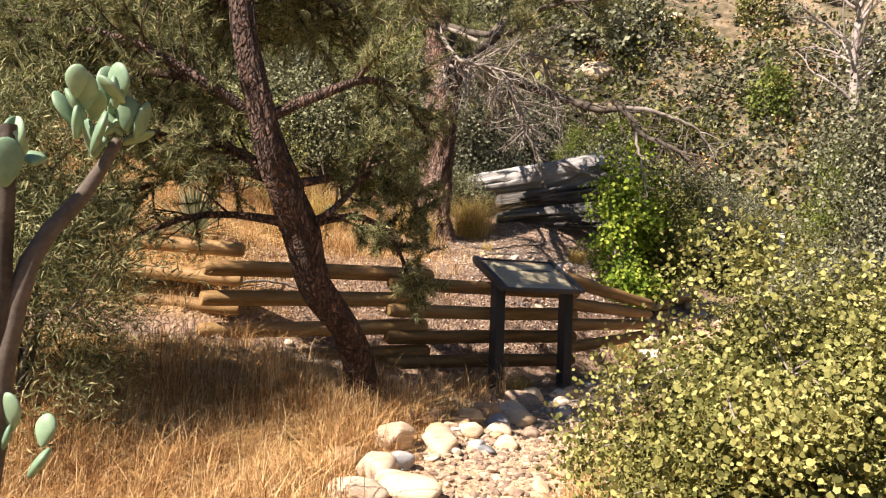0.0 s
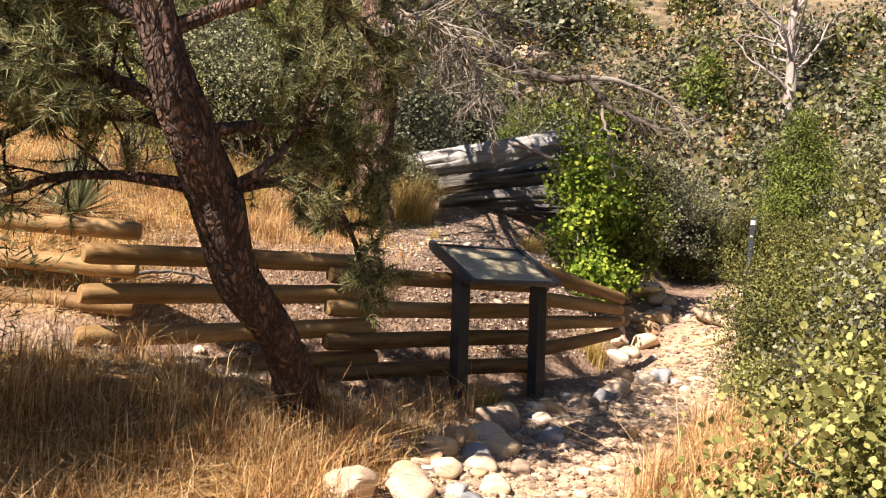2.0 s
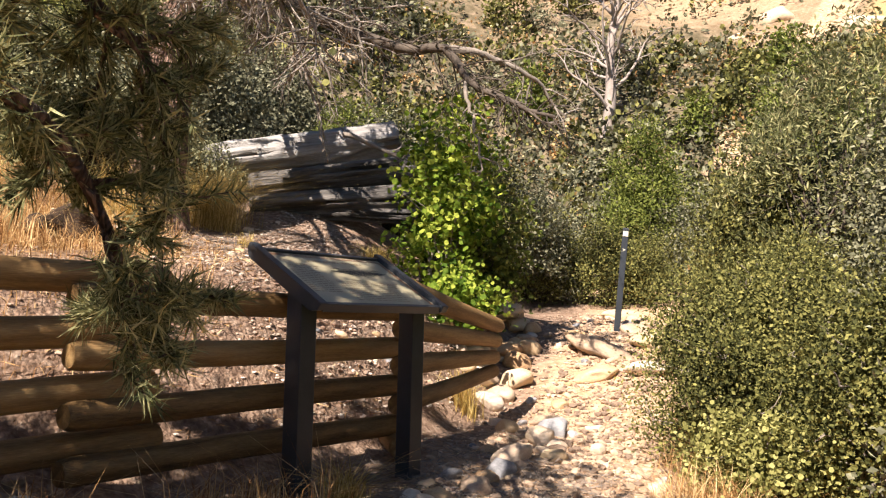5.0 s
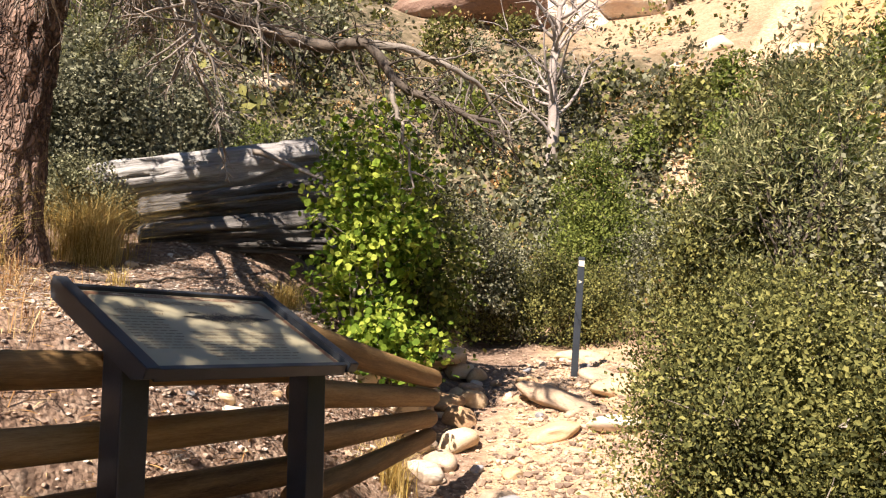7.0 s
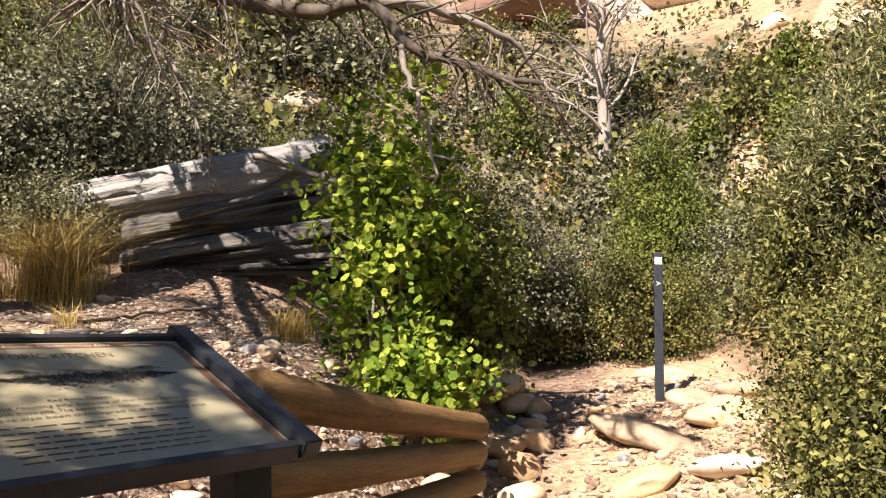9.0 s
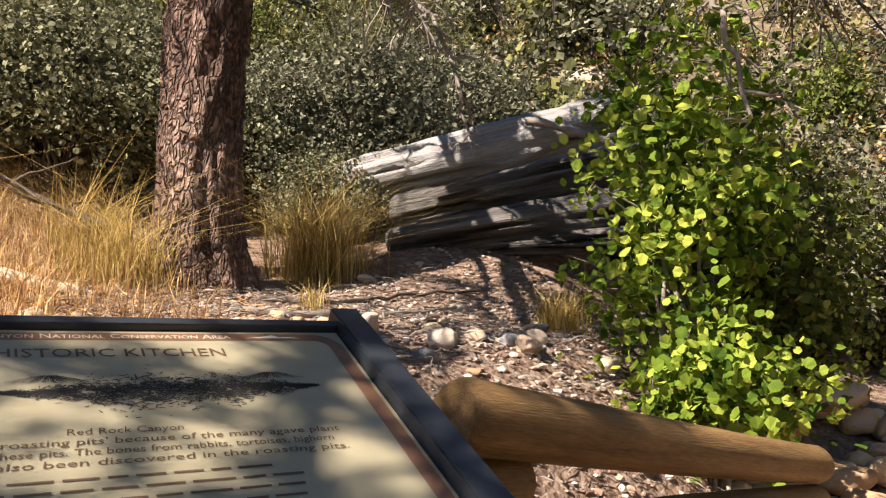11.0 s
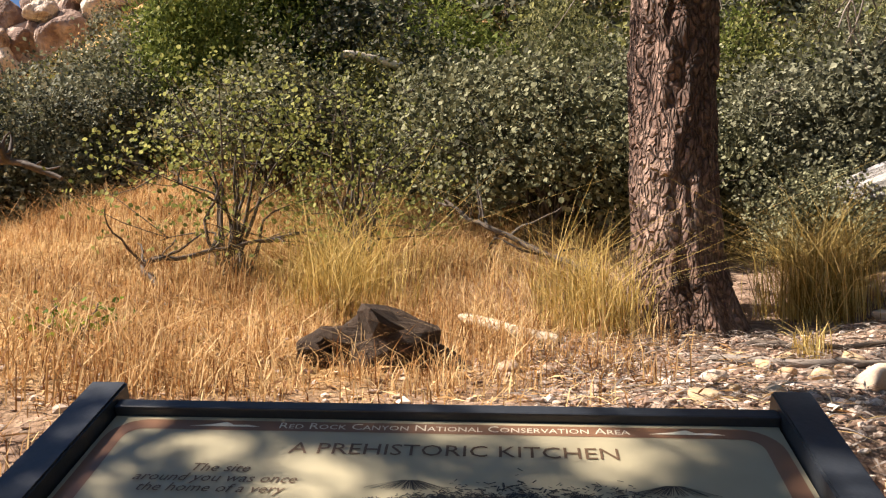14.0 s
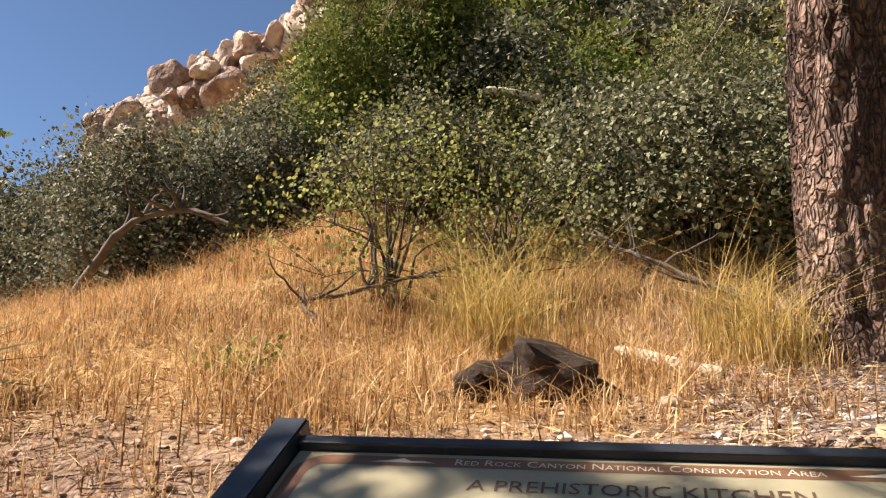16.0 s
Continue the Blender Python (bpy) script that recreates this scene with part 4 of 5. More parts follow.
# the big pine on the slope
BX, BY = 1.12, 3.5
bz = ground_at(BX, BY)
big = thing("ponderosa_pine", "large pine with thick red-brown plated bark on the slope", "tree")
bt = [(BX + 0.03, BY, bz - 0.25), (BX, BY, bz + 0.02), (BX - 0.03, BY, bz + 0.35), (BX - 0.03, BY + 0.02, bz + 1.0), (BX - 0.02, BY + 0.03, bz + 1.7), (BX + 0.0, BY + 0.05, bz + 2.3), (BX - 0.15, BY + 0.1, bz + 3.2), (BX - 0.2, BY + 0.2, bz + 4.5), (BX - 0.1, BY + 0.3, bz + 6.5)]
part("trunk", trunk_mesh(bt, [0.42, 0.32, 0.255, 0.245, 0.245, 0.255, 0.19, 0.14, 0.05], 90, M_BARK, 9, 0.095, 190), big, "red-brown plated bark")
f0 = np.array(bt[5])
main = [
    ([f0 + (0.02, 0, -0.15), f0 + (0.35, -0.2, 0.45), f0 + (0.9, -0.5, 1.2), f0 + (1.4, -0.6, 2.2)], 0.15, 26, 0.9, True),
    ([np.array(bt[6]), (1.75, 3.35, 4.05), (2.56, 2.82, 3.70), (2.80, 2.03, 3.42), (2.87, 1.59, 3.40), (2.93, 1.23, 3.08), (3.04, 0.91, 2.88), (3.27, 0.45, 2.72)], 0.085, 56, 0.6, False),
    ([(2.92, 1.3, 3.14), (2.86, 1.18, 2.82), (2.88, 1.02, 2.46), (2.92, 1.02, 2.12)], 0.026, 5, 0.3, False),
    ([(2.87, 1.59, 3.40), (3.2, 1.2, 3.38), (3.6, 0.9, 3.15), (4.0, 0.7, 2.8)], 0.04, 16, 0.5, False),
    ([np.array(bt[6]), f0 + (0.1, -1.2, 0.55), f0 + (0.0, -2.4, 0.7), f0 + (-0.2, -3.4, 0.5)], 0.06, 30, 0.8, True),
    ([np.array(bt[6]), f0 + (-0.9, -0.9, 0.6), f0 + (-1.8, -1.8, 0.7), f0 + (-2.5, -2.2, 0.4)], 0.06, 30, 0.8, True),
    ([np.array(bt[6]), f0 + (-1.2, 0.2, 0.8), f0 + (-2.4, 0.3, 0.8), f0 + (-3.2, 0.0, 0.3)], 0.06, 28, 0.8, True),
    ([np.array(bt[7]), f0 + (0.8, -1.0, 2.4), f0 + (1.6, -2.0, 2.6)], 0.05, 26, 0.8, True),
    ([np.array(bt[7]), f0 + (-1.0, -1.0, 2.5), f0 + (-1.9, -1.9, 2.5)], 0.05, 26, 0.8, True),
    ([np.array(bt[7]), f0 + (-0.2, 1.2, 2.4), f0 + (0.2, 2.2, 2.3)], 0.05, 22, 0.8, True),
    ([f0 + (0, 0, 0.3), f0 + (0.8, 0.6, 0.5), f0 + (1.7, 1.0, 0.4)], 0.05, 16, 0.7, True),
    ([np.array(bt[6]), (0.84, 2.74, 3.88), (1.24, 2.34, 3.73), (1.59, 2.04, 2.93)], 0.035, 46, 0.75, False),
    ([np.array(bt[6]), (0.34, 1.95, 3.71), (0.74, 1.55, 3.56), (0.99, 1.25, 2.76)], 0.035, 46, 0.75, False),
    ([np.array(bt[6]), (1.24, 2.24, 4.02), (1.64, 1.84, 3.87), (1.79, 1.54, 3.07)], 0.035, 46, 0.75, False),
    ([(1.35, 3.5, 4.0), (2.0, 3.3, 3.85), (2.42, 3.15, 3.55), (2.36, 3.15, 3.3), (2.45, 2.93, 2.98), (2.48, 2.78, 2.51)], 0.035, 18, 0.45, False),
    ([(1.05, 3.35, 3.95), (1.3, 2.95, 3.8), (1.5, 2.65, 3.5), (1.55, 2.5, 3.2)], 0.03, 34, 0.55, False),
    ([(1.0, 3.35, 3.9), (0.75, 2.9, 3.75), (0.65, 2.65, 3.45), (0.7, 2.5, 3.2)], 0.03, 26, 0.5, False),
]
for pts, r0, n, L, leafed in main:
    gb, tips = Geo(), []
    line = smooth_line(pts, 18) + rp.normal(0, 0.03, (18, 3)) * np.linspace(0, 1, 18)[:, None]
    line[0] = pts[0]
    tube(gb, line, np.linspace(r0, r0 * 0.22, 18), 9, 0.06, rp, False)
    twigs(gb, tips, line, rp, n, L, 0.25, 0.0 if leafed else -0.06, 5, 0.014 if leafed else 0.011)
    limb = part("limb", gb.mesh("limb", M_STEM if leafed or r0 > 0.05 else M_TWIG), big)
    if leafed:
        gl = Geo()
        needle_tufts(gl, tips, rp, 40, 0.085, 0.8, 0.044)
        part("needle_spray", gl.mesh("needle_spray", M_PINE, False), limb, "dull green needle tufts")


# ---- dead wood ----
# grey wood of the lower logs, its colour darkened for the shade they lie in
M_DEAD_SHADE = material("shaded_grey_wood", [(0.2, (0.025, 0.022, 0.02)), (0.5, (0.11, 0.10, 0.09)), (0.85, (0.26, 0.235, 0.21))], scale=3, fine=26, stretch=(0.35, 5, 5), bump=1.0, dist=0.04)
def fallen_log(name, label, a, b, r0, r1, mat, seed, squash=1.0, split=0.0, sides=40, n=46):
    """A weathered log with long ridges and splits along its grain."""
    r = np.random.default_rng(seed)
    a, b = Vector(a), Vector(b)
    L = (b - a).length
    t = np.linspace(0, 1, n)
    rad = r0 + (r1 - r0) * t
    rad[0], rad[-1] = rad[0] * 0.8, rad[-1] * 0.75
    g = Geo()
    tube(g, np.stack([t * L, 0.03 * np.sin(t * 4 + seed), 0.03 * np.cos(t * 3)], 1), rad, sides, 0.0, r)
    v = g.v[0].reshape(n, sides, 3)
    for j in range(sides):
        for i in range(n):
            q = noise.noise(Vector((t[i] * L * 1.6, j * 0.9 + seed, 0))) + 0.6 * noise.noise(Vector((t[i] * L * 5.0, j * 0.7 + seed, 2)))
            c = noise.noise(Vector((t[i] * L * 1.1, j * 2.7 + seed, 5)))
            f = 1 + 0.10 * q - split * max(0, c - 0.12) * 1.6
            v[i, j, 1] *= f
            v[i, j, 2] *= f * squash
    g.v[0] = v.reshape(-1, 3)
    g.v[1:] = [w * np.array([1, 0.9, 0.9 * squash]) for w in g.v[1:]]
    ob = tagged(new(name, g.mesh(name, mat)), label, "log")
    ob.matrix_basis = Matrix.Translation(a) @ (b - a).to_track_quat("X", "Z").to_matrix().to_4x4()
    return ob


fallen_log("fallen_log", "large bleached grey fallen log on the slope", (2.62, 4.95, 2.28), (4.32, 3.35, 2.84), 0.21, 0.28, M_DEAD, 4, 0.9, 0.9)
fallen_log("fallen_log", "split grey log lying under the large fallen log", (2.85, 4.35, 2.02), (4.25, 2.95, 2.46), 0.17, 0.2, M_DEAD_SHADE, 8, 0.85, 1.3)
fallen_log("fallen_log", "splintered lower log half buried in the slope, shade put into its colour", (2.7, 4.1, 1.75), (4.1, 2.65, 2.10), 0.15, 0.19, M_DEAD_SHADE, 15, 0.85, 1.3)
fallen_log("fallen_log", "short splintered slab of grey wood under the logs", (3.1, 3.75, 1.72), (4.0, 2.6, 1.84), 0.12, 0.13, M_DEAD_SHADE, 21, 0.7, 1.4)
sx, sy = -0.42, 2.15
sz = ground_at(sx, sy)
p0, p1 = (-0.13, 3.05), (0.36, 2.78)
fallen_log("pale_branch", "pale barkless branch piece lying in dry grass", (*p0, ground_at(*p0) + 0.06), (*p1, ground_at(*p1) + 0.05), 0.026, 0.036, M_PALE, 9, 1, 0.3, 14, 20)
fallen_log("hill_log", "pale fallen trunk among the shrubs", (-1.9, 8.6, ground_at(-1.9, 8.6) + 1.5), (-1.1, 8.9, ground_at(-1.1, 8.9) + 1.75), 0.05, 0.06, M_PALE, 10, 1, 0.3, 14, 20)


def stick(name, label, pts, r0, mat, seed=0, forks=0):
    r = np.random.default_rng(seed)
    g = Geo()
    line = smooth_line([(x, y, ground_at(x, y) + h) for x, y, h in pts], 18) + r.normal(0, 0.008, (18, 3))
    tube(g, line, np.linspace(r0, r0 * 0.4, 18), 7, 0.08, r)
    for _ in range(forks):
        k = r.integers(4, 16)
        w = wander(line[k], unit(r.normal(0, 1, 3) + (0, 0, 0.5)) + (line[k] - line[k - 1]) * 6, r.uniform(0.2, 0.6), 7, 0.25, 0.03, r)
        tube(g, w, np.linspace(r0 * 0.5, r0 * 0.12, 8), 5, 0.05, r, False)
    return tagged(new(name, g.mesh(name, mat)), label, "stick")


stick("exposed_root", "weathered root running over the stony soil", [(1.0, 2.45, 0.01), (1.4, 2.3, 0.02), (1.9, 2.45, 0.015), (2.5, 2.7, 0.02)], 0.022, M_TWIG, 1)
stick("exposed_root", "weathered root running over the stony soil", [(1.3, 2.95, 0.01), (1.75, 2.75, 0.02), (2.3, 3.0, 0.02), (2.9, 3.0, 0.0)], 0.018, M_STEM, 2)
stick("dead_branch", "dark dead branch lying in the dry grass", [(0.75, 4.55, 0.1), (0.35, 4.75, 0.22), (-0.1, 5.0, 0.38), (-0.35, 5.2, 0.5)], 0.03, M_STEM, 3, 7)
stick("dead_branch", "crooked dead branch lying in the meadow", [(-1.9, 3.55, 0.02), (-2.15, 3.75, 0.10), (-1.75, 3.9, 0.22), (-1.1, 4.3, 0.40)], 0.022, M_STEM, 4, 9)
stick("dead_branch", "grey dead branch behind the fence", [(-2.9, 0.6, 0.12), (-2.5, 0.75, 0.1), (-2.0, 0.75, 0.06)], 0.02, M_TWIG, 5, 4)
stick("dead_branch", "grey dead branch over the fallen log", [(3.6, 3.6, 0.95), (4.1, 2.9, 1.05), (4.6, 2.2, 0.8), (5.1, 1.9, 0.3)], 0.035, M_TWIG, 6, 12)


# ---- stones ----
def stone_mesh(name, mat, seed, level=3, jag=0.28):
    """A worn stone, about 1 m across, with flattened faces."""
    r = np.random.default_rng(seed)
    bm = bmesh.new()
    bmesh.ops.create_icosphere(bm, subdivisions=level, radius=0.5)
    cuts = [(unit(r.normal(0, 1, 3)), r.uniform(0.30, 0.43)) for _ in range(9)]
    for v in bm.verts:
        p = np.array(v.co)
        for d, k in cuts:
            s = p @ d - k
            if s > 0:
                p = p - d * s * 0.85
        q = noise.noise(Vector(p * 2.2) + Vector((seed, 0, 0)))
        q2 = noise.noise(Vector(p * 7) + Vector((0, seed, 0)))
        v.co = Vector(p * (1 + jag * 0.5 * q + 0.04 * q2))
    me = bpy.data.meshes.new(name)
    bm.to_mesh(me)
    bm.free()
    for p in me.polygons:
        p.use_smooth = True
    me.materials.append(mat)
    return me


M_WARM = material("warm_stone", [(0.12, (0.30, 0.17, 0.09)), (0.45, (0.52, 0.36, 0.20)), (0.9, (0.66, 0.54, 0.38))], scale=1.6, fine=20, bump=0.5, object_random=0.5)
M_GREY = material("grey_stone", [(0.12, (0.10, 0.10, 0.105)), (0.5, (0.26, 0.255, 0.26)), (0.9, (0.48, 0.46, 0.44))], scale=1.6, fine=20, bump=0.5, object_random=0.5)
stones = [stone_mesh("stone", m, i, 3, 0.45) for i, m in enumerate((M_ROCK, M_WARM, M_GREY, M_ROCK, M_WARM, M_ROCK))]
for dx, dy, sx_, sy_, sz_, turn, label in ((0.0, 0.0, 0.50, 0.34, 0.34, 0.5, "rotten dark chunk of stump in dry grass"), (-0.24, 0.05, 0.26, 0.20, 0.20, 1.9, "small knobbly piece of rotten wood in dry grass"), (0.24, -0.02, 0.30, 0.16, 0.14, -0.3, "splintered dark wood beside the stump chunk")):
    ob = tagged(new("stump_chunk", stone_mesh("stump_chunk", M_STUMP, 77 + round(dx * 10), 3, 1.9)), label, "stump")
    ob.data.polygons.foreach_set("use_smooth", [False] * len(ob.data.polygons))
    ob.matrix_basis = Matrix.LocRotScale((sx + dx, sy + dy, sz + sz_ * 0.30), Euler((0.2, 0.25, turn)), Vector((sx_, sy_, sz_)))
rs = np.random.default_rng(31)
KIND = ["pale tan river stone", "warm ochre river stone", "grey river stone", "pale tan river stone", "warm ochre river stone", "pale tan river stone"]


def put_stone(x, y, size, k, sink=0.25, flat_=0.7):
    ob = new("stone", stones[k])
    s = Vector((size * rs.uniform(0.85, 1.35), size * rs.uniform(0.8, 1.1), size * flat_ * rs.uniform(0.85, 1.15)))
    ob.matrix_basis = Matrix.LocRotScale((x, y, ground_at(x, y) + s.z * (0.42 - sink)), Euler((rs.normal(0, 0.2), rs.normal(0, 0.2), rs.uniform(0, 6.28))), s)
    return tagged(ob, KIND[k] + " lying on the dry ground", "stone", "stones of the wash")


for x, y, s, k in ((-1.33, -1.55, 0.26, 1), (-1.40, -1.83, 0.24, 2), (-1.12, -1.75, 0.24, 4), (-1.62, -1.72, 0.22, 4), (-0.98, -1.42, 0.28, 0), (-0.45, -1.02, 0.30, 1), (-0.70, -1.22, 0.30, 3),
                   (-0.62, -1.68, 0.22, 2), (-1.55, -2.02, 0.20, 3), (-1.85, -2.05, 0.18, 4), (-2.12, -2.1, 0.20, 1), (-2.55, -2.25, 0.36, 0), (-2.25, -2.35, 0.26, 3), (-2.75, -2.6, 0.26, 2), (-2.95, -2.75, 0.30, 5),
                   (-1.95, -2.3, 0.17, 2), (-1.7, -2.3, 0.2, 1), (-1.3, -2.1, 0.17, 5), (-1.95, -1.72, 0.16, 2), (-2.2, -1.8, 0.18, 3), (-0.2, -1.15, 0.2, 0), (0.15, -0.95, 0.22, 4), (0.5, -0.9, 0.2, 3), (0.95, -0.75, 0.24, 2),
                   (1.3, -0.6, 0.28, 0), (1.6, -0.75, 0.2, 4), (2.0, -0.42, 0.25, 3), (2.37, -0.30, 0.26, 2), (2.65, -0.05, 0.30, 0), (2.2, 0.02, 0.22, 4), (-2.9, -3.0, 0.34, 1), (-3.2, -3.0, 0.3, 0), (-3.05, -2.45, 0.22, 4)):
    put_stone(x, y, s, k)
for _ in range(120):
    x = rs.uniform(-2.8, 6.2)
    y = wash_line(x) + rs.choice([rs.normal(0.55, 0.16), rs.normal(0, 0.35), rs.normal(-0.65, 0.12)], p=[0.5, 0.35, 0.15])
    put_stone(x, y, rs.uniform(0.05, 0.15), rs.integers(6), 0.2, rs.uniform(0.45, 0.8))
# bank of tumbled stones by the marker and along the fence foot
for _ in range(60):
    x = rs.uniform(2.7, 5.2)
    put_stone(x, np.interp(x, FX, FY) + rs.uniform(-0.15, 0.75), rs.uniform(0.10, 0.34), rs.choice([1, 4, 1, 0]), 0.2)
for x, y, s, k in ((4.5, 0.42, 0.62, 3), (5.0, 0.05, 0.55, 1), (3.9, 0.18, 0.5, 4), (5.5, 0.45, 0.5, 0), (5.9, 0.2, 0.5, 3), (4.2, -0.25, 0.45, 0), (6.4, 1.1, 0.6, 1), (4.6, 1.9, 0.75, 1), (4.05, 1.35, 0.5, 4)):
    put_stone(x, y, s, k, 0.32, 0.4)
for _ in range(26):
    x = rs.uniform(-3.3, -1.0)
    put_stone(x, np.interp(x, FX, FY) + rs.uniform(-0.45, 0.2), rs.uniform(0.06, 0.16), rs.choice([2, 0, 3]), 0.15, 0.5)
for _ in range(46):
    x = rs.uniform(0.6, 3.0)
    put_stone(x, np.interp(x, FX, FY) + rs.uniform(0.5, 2.4), rs.uniform(0.04, 0.13), rs.choice([1, 3, 4, 2]), 0.2, 0.6)
for x, y, s in ((0.12, 2.11, 0.10), (0.28, 2.05, 0.09), (2.21, 3.5, 0.13), (1.72, 1.66, 0.16), (1.95, 1.75, 0.14), (2.15, 1.6, 0.17), (2.3, 1.75, 0.13), (1.45, 1.9, 0.2)):
    put_stone(x, y, s, 0, 0.1, 0.65)


def grit(name, label, count, spot, lo, hi, mat, seed):
    """Countless small stones lying on the ground, one object."""
    r = np.random.default_rng(seed)
    bm = bmesh.new()
    bmesh.ops.create_icosphere(bm, subdivisions=1, radius=1)
    base = np.array([v.co[:] for v in bm.verts])
    faces = np.array([[v.index for v in f.verts] for f in bm.faces])
    bm.free()
    x, y = spot(count, r)
    z = height(x, y)
    n = len(x)
    s = r.uniform(lo, hi, n) ** 1.0 * r.uniform(0.6, 1, n)
    v = base[None] * (1 + r.normal(0, 0.16, (n, len(base), 1)))
    v = v * s[:, None, None] * np.stack([r.uniform(0.8, 1.4, n), r.uniform(0.7, 1.1, n), r.uniform(0.35, 0.75, n)], 1)[:, None]
    a = r.uniform(0, 6.28, n)
    c, q = np.cos(a)[:, None], np.sin(a)[:, None]
    v = np.stack([v[..., 0] * c - v[..., 1] * q, v[..., 0] * q + v[..., 1] * c, v[..., 2]], -1)
    v = v + np.stack([x, y, z + s * 0.25], 1)[:, None]
    g = Geo()
    g.add(v, (np.arange(n)[:, None, None] * len(base) + faces[None]).reshape(-1, 3))
    return tagged(new(name, g.mesh(name, mat, False)), label, "gravel", kind="stuff")


def wash_spot(n, r):
    x = r.uniform(-3.4, 6.5, n)
    return x, wash_line(x) + r.normal(0, 0.42, n)


def bank_spot(n, r):
    x = r.uniform(0.2, 3.4, n)
    return x, np.interp(x, FX, FY) + r.uniform(0.25, 3.2, n)


def meadow_spot(n, r):
    x = r.uniform(-4.5, 1.2, n)
    return x, np.interp(x, FX, FY) + r.uniform(0.2, 3.6, n)


grit("gravel", "pale gravel and cobbles covering the wash", 5200, wash_spot, 0.010, 0.045, M_ROCK, 41)
grit("gravel", "fine pale grit in the wash", 9000, wash_spot, 0.006, 0.016, M_ROCK, 42)
grit("gravel", "stony litter on the bare slope behind the fence", 5200, bank_spot, 0.006, 0.028, M_GRIT, 43)
grit("gravel", "scattered small stones under the dry grass", 2600, meadow_spot, 0.006, 0.026, M_GRIT, 44)


def litter(name, label, count, spot, mat, seed, length=(0.03, 0.14)):
    """Fallen needles, straws and twiglets on the ground, one object."""
    r = np.random.default_rng(seed)
    x, y = spot(count, r)
    n = len(x)
    pos = np.stack([x, y, height(x, y) + r.uniform(0.004, 0.03, n)], 1)
    a = r.uniform(0, 6.28, n)
    along = unit(np.stack([np.cos(a), np.sin(a), r.normal(0, 0.2, n)], 1))
    g = Geo()
    leaves(g, pos, along, r.uniform(*length, n), 0.03, 1.0, "diamond", r)
    return tagged(new(name, g.mesh(name, mat, False)), label, "litter", kind="stuff")


litter("leaf_litter", "fallen straws and twigs on the bare slope", 9000, bank_spot, M_TWIG, 51)
litter("leaf_litter", "fallen straws among the meadow grass", 9000, meadow_spot, M_STRAW, 52)


def front_spot(n, r):
    x = r.uniform(-4.0, 1.5, n)
    return x, np.interp(x, FX, FY) - r.uniform(0.0, 1.6, n)


litter("leaf_litter", "brown needle litter and twigs under the fence", 9000, front_spot, M_TWIG, 53)


# ---- grass ----
def blades(g, x, y, h, width, r, lean=0.35, curve=0.4):
    """Bent tapering blades rooted at x, y."""
    n = len(x)
    p = np.stack([x, y, height(x, y) - 0.01], 1)
    a = r.uniform(0, 6.28, n)
    d = np.stack([np.cos(a), np.sin(a), np.zeros(n)], 1) * (np.abs(r.normal(0, lean, n)))[:, None]
    s = np.stack([-np.sin(a), np.cos(a), np.zeros(n)], 1) * (width * r.uniform(0.7, 1.3, n))[:, None]
    h = h[:, None]
    m = p + (d * 0.4 + np.array([0, 0, 1])) * h * 0.55
    t = p + (d * (1 + curve) + np.array([0, 0, 1])) * h * np.array([1, 1, 0.95])
    v = np.stack([p - s, p + s, m + s * 0.75, m - s * 0.75, t], 1)
    b = np.arange(n)[:, None] * 5
    g.add(v, b + np.array([0, 1, 2, 3]))
    g.f.append(b + np.array([3, 2, 4]) + (g.n - len(v) * 5))


def field(name, label, tufts, per, spot, h, seed, mat=M_STRAW, width=0.0016, spread=0.05, lean=0.85):
    r = np.random.default_rng(seed)
    x, y = spot(tufts, r)
    n = len(x)
    hh = np.repeat(h * r.uniform(0.4, 1.2, n) * (0.8 + 0.55 * lumps(x, y, 2.6, seed)), per) * r.uniform(0.5, 1.15, n * per)
    g = Geo()
    blades(g, np.repeat(x, per) + r.normal(0, spread, n * per), np.repeat(y, per) + r.normal(0, spread, n * per), hh, np.full(n * per, width), r, lean)
    return tagged(new(name, g.mesh(name, mat, False)), label, "grass", kind="stuff")


def front_grass(n, r):
    x, y = r.uniform(-6.6, -0.6, n), r.uniform(-6.0, -0.3, n)
    ok = (np.abs(y - wash_line(x)) > 0.85 + r.normal(0, 0.12, n)) & (y > wash_line(x)) & (y < np.interp(x, FX, FY) - 0.05) & (r.random(n) < 0.25 + 0.75 * S(-0.5, -1.3, y + 0.25 * x + 1.0))
    return x[ok], y[ok]


def meadow(n, r):
    x, y = r.uniform(-9, 1.0, n), r.uniform(0.0, 9.5, n)
    s = y - np.interp(x, FX, FY)
    dens = np.clip(S(0.4, 2.2, s) * S(1.1, 0.1, x + 0.25 * (3.0 - y)) + 0.9 * S(-1.6, -2.6, x) * S(0.15, 0.5, s), 0, 1)
    ok = (r.random(n) < dens) & (np.hypot(x - 1.1, y - 3.5) > 0.5)
    return x[ok], y[ok]


def right_bank(n, r):
    x = r.uniform(-2.4, 3.2, n)
    y = wash_line(x) - 0.75 - np.abs(r.normal(0, 0.5, n))
    return x, y


field("dry_grass", "tall dry straw-coloured grass in front of the fence", 2700, 22, front_grass, 0.33, 61, width=0.0027)


def outer_grass(n, r):
    x, y = -4.5 - np.abs(r.normal(0, 4.0, n)), -2.5 + r.normal(0, 3.5, n)
    ok = (np.abs(y - wash_line(x)) > 0.9 + r.normal(0, 0.15, n)) & (np.abs(y - np.interp(x, FX, FY)) > 0.12) & ((x < -6.6) | (y > np.interp(x, FX, FY)) | (y < wash_line(x)))
    return x[ok], y[ok]


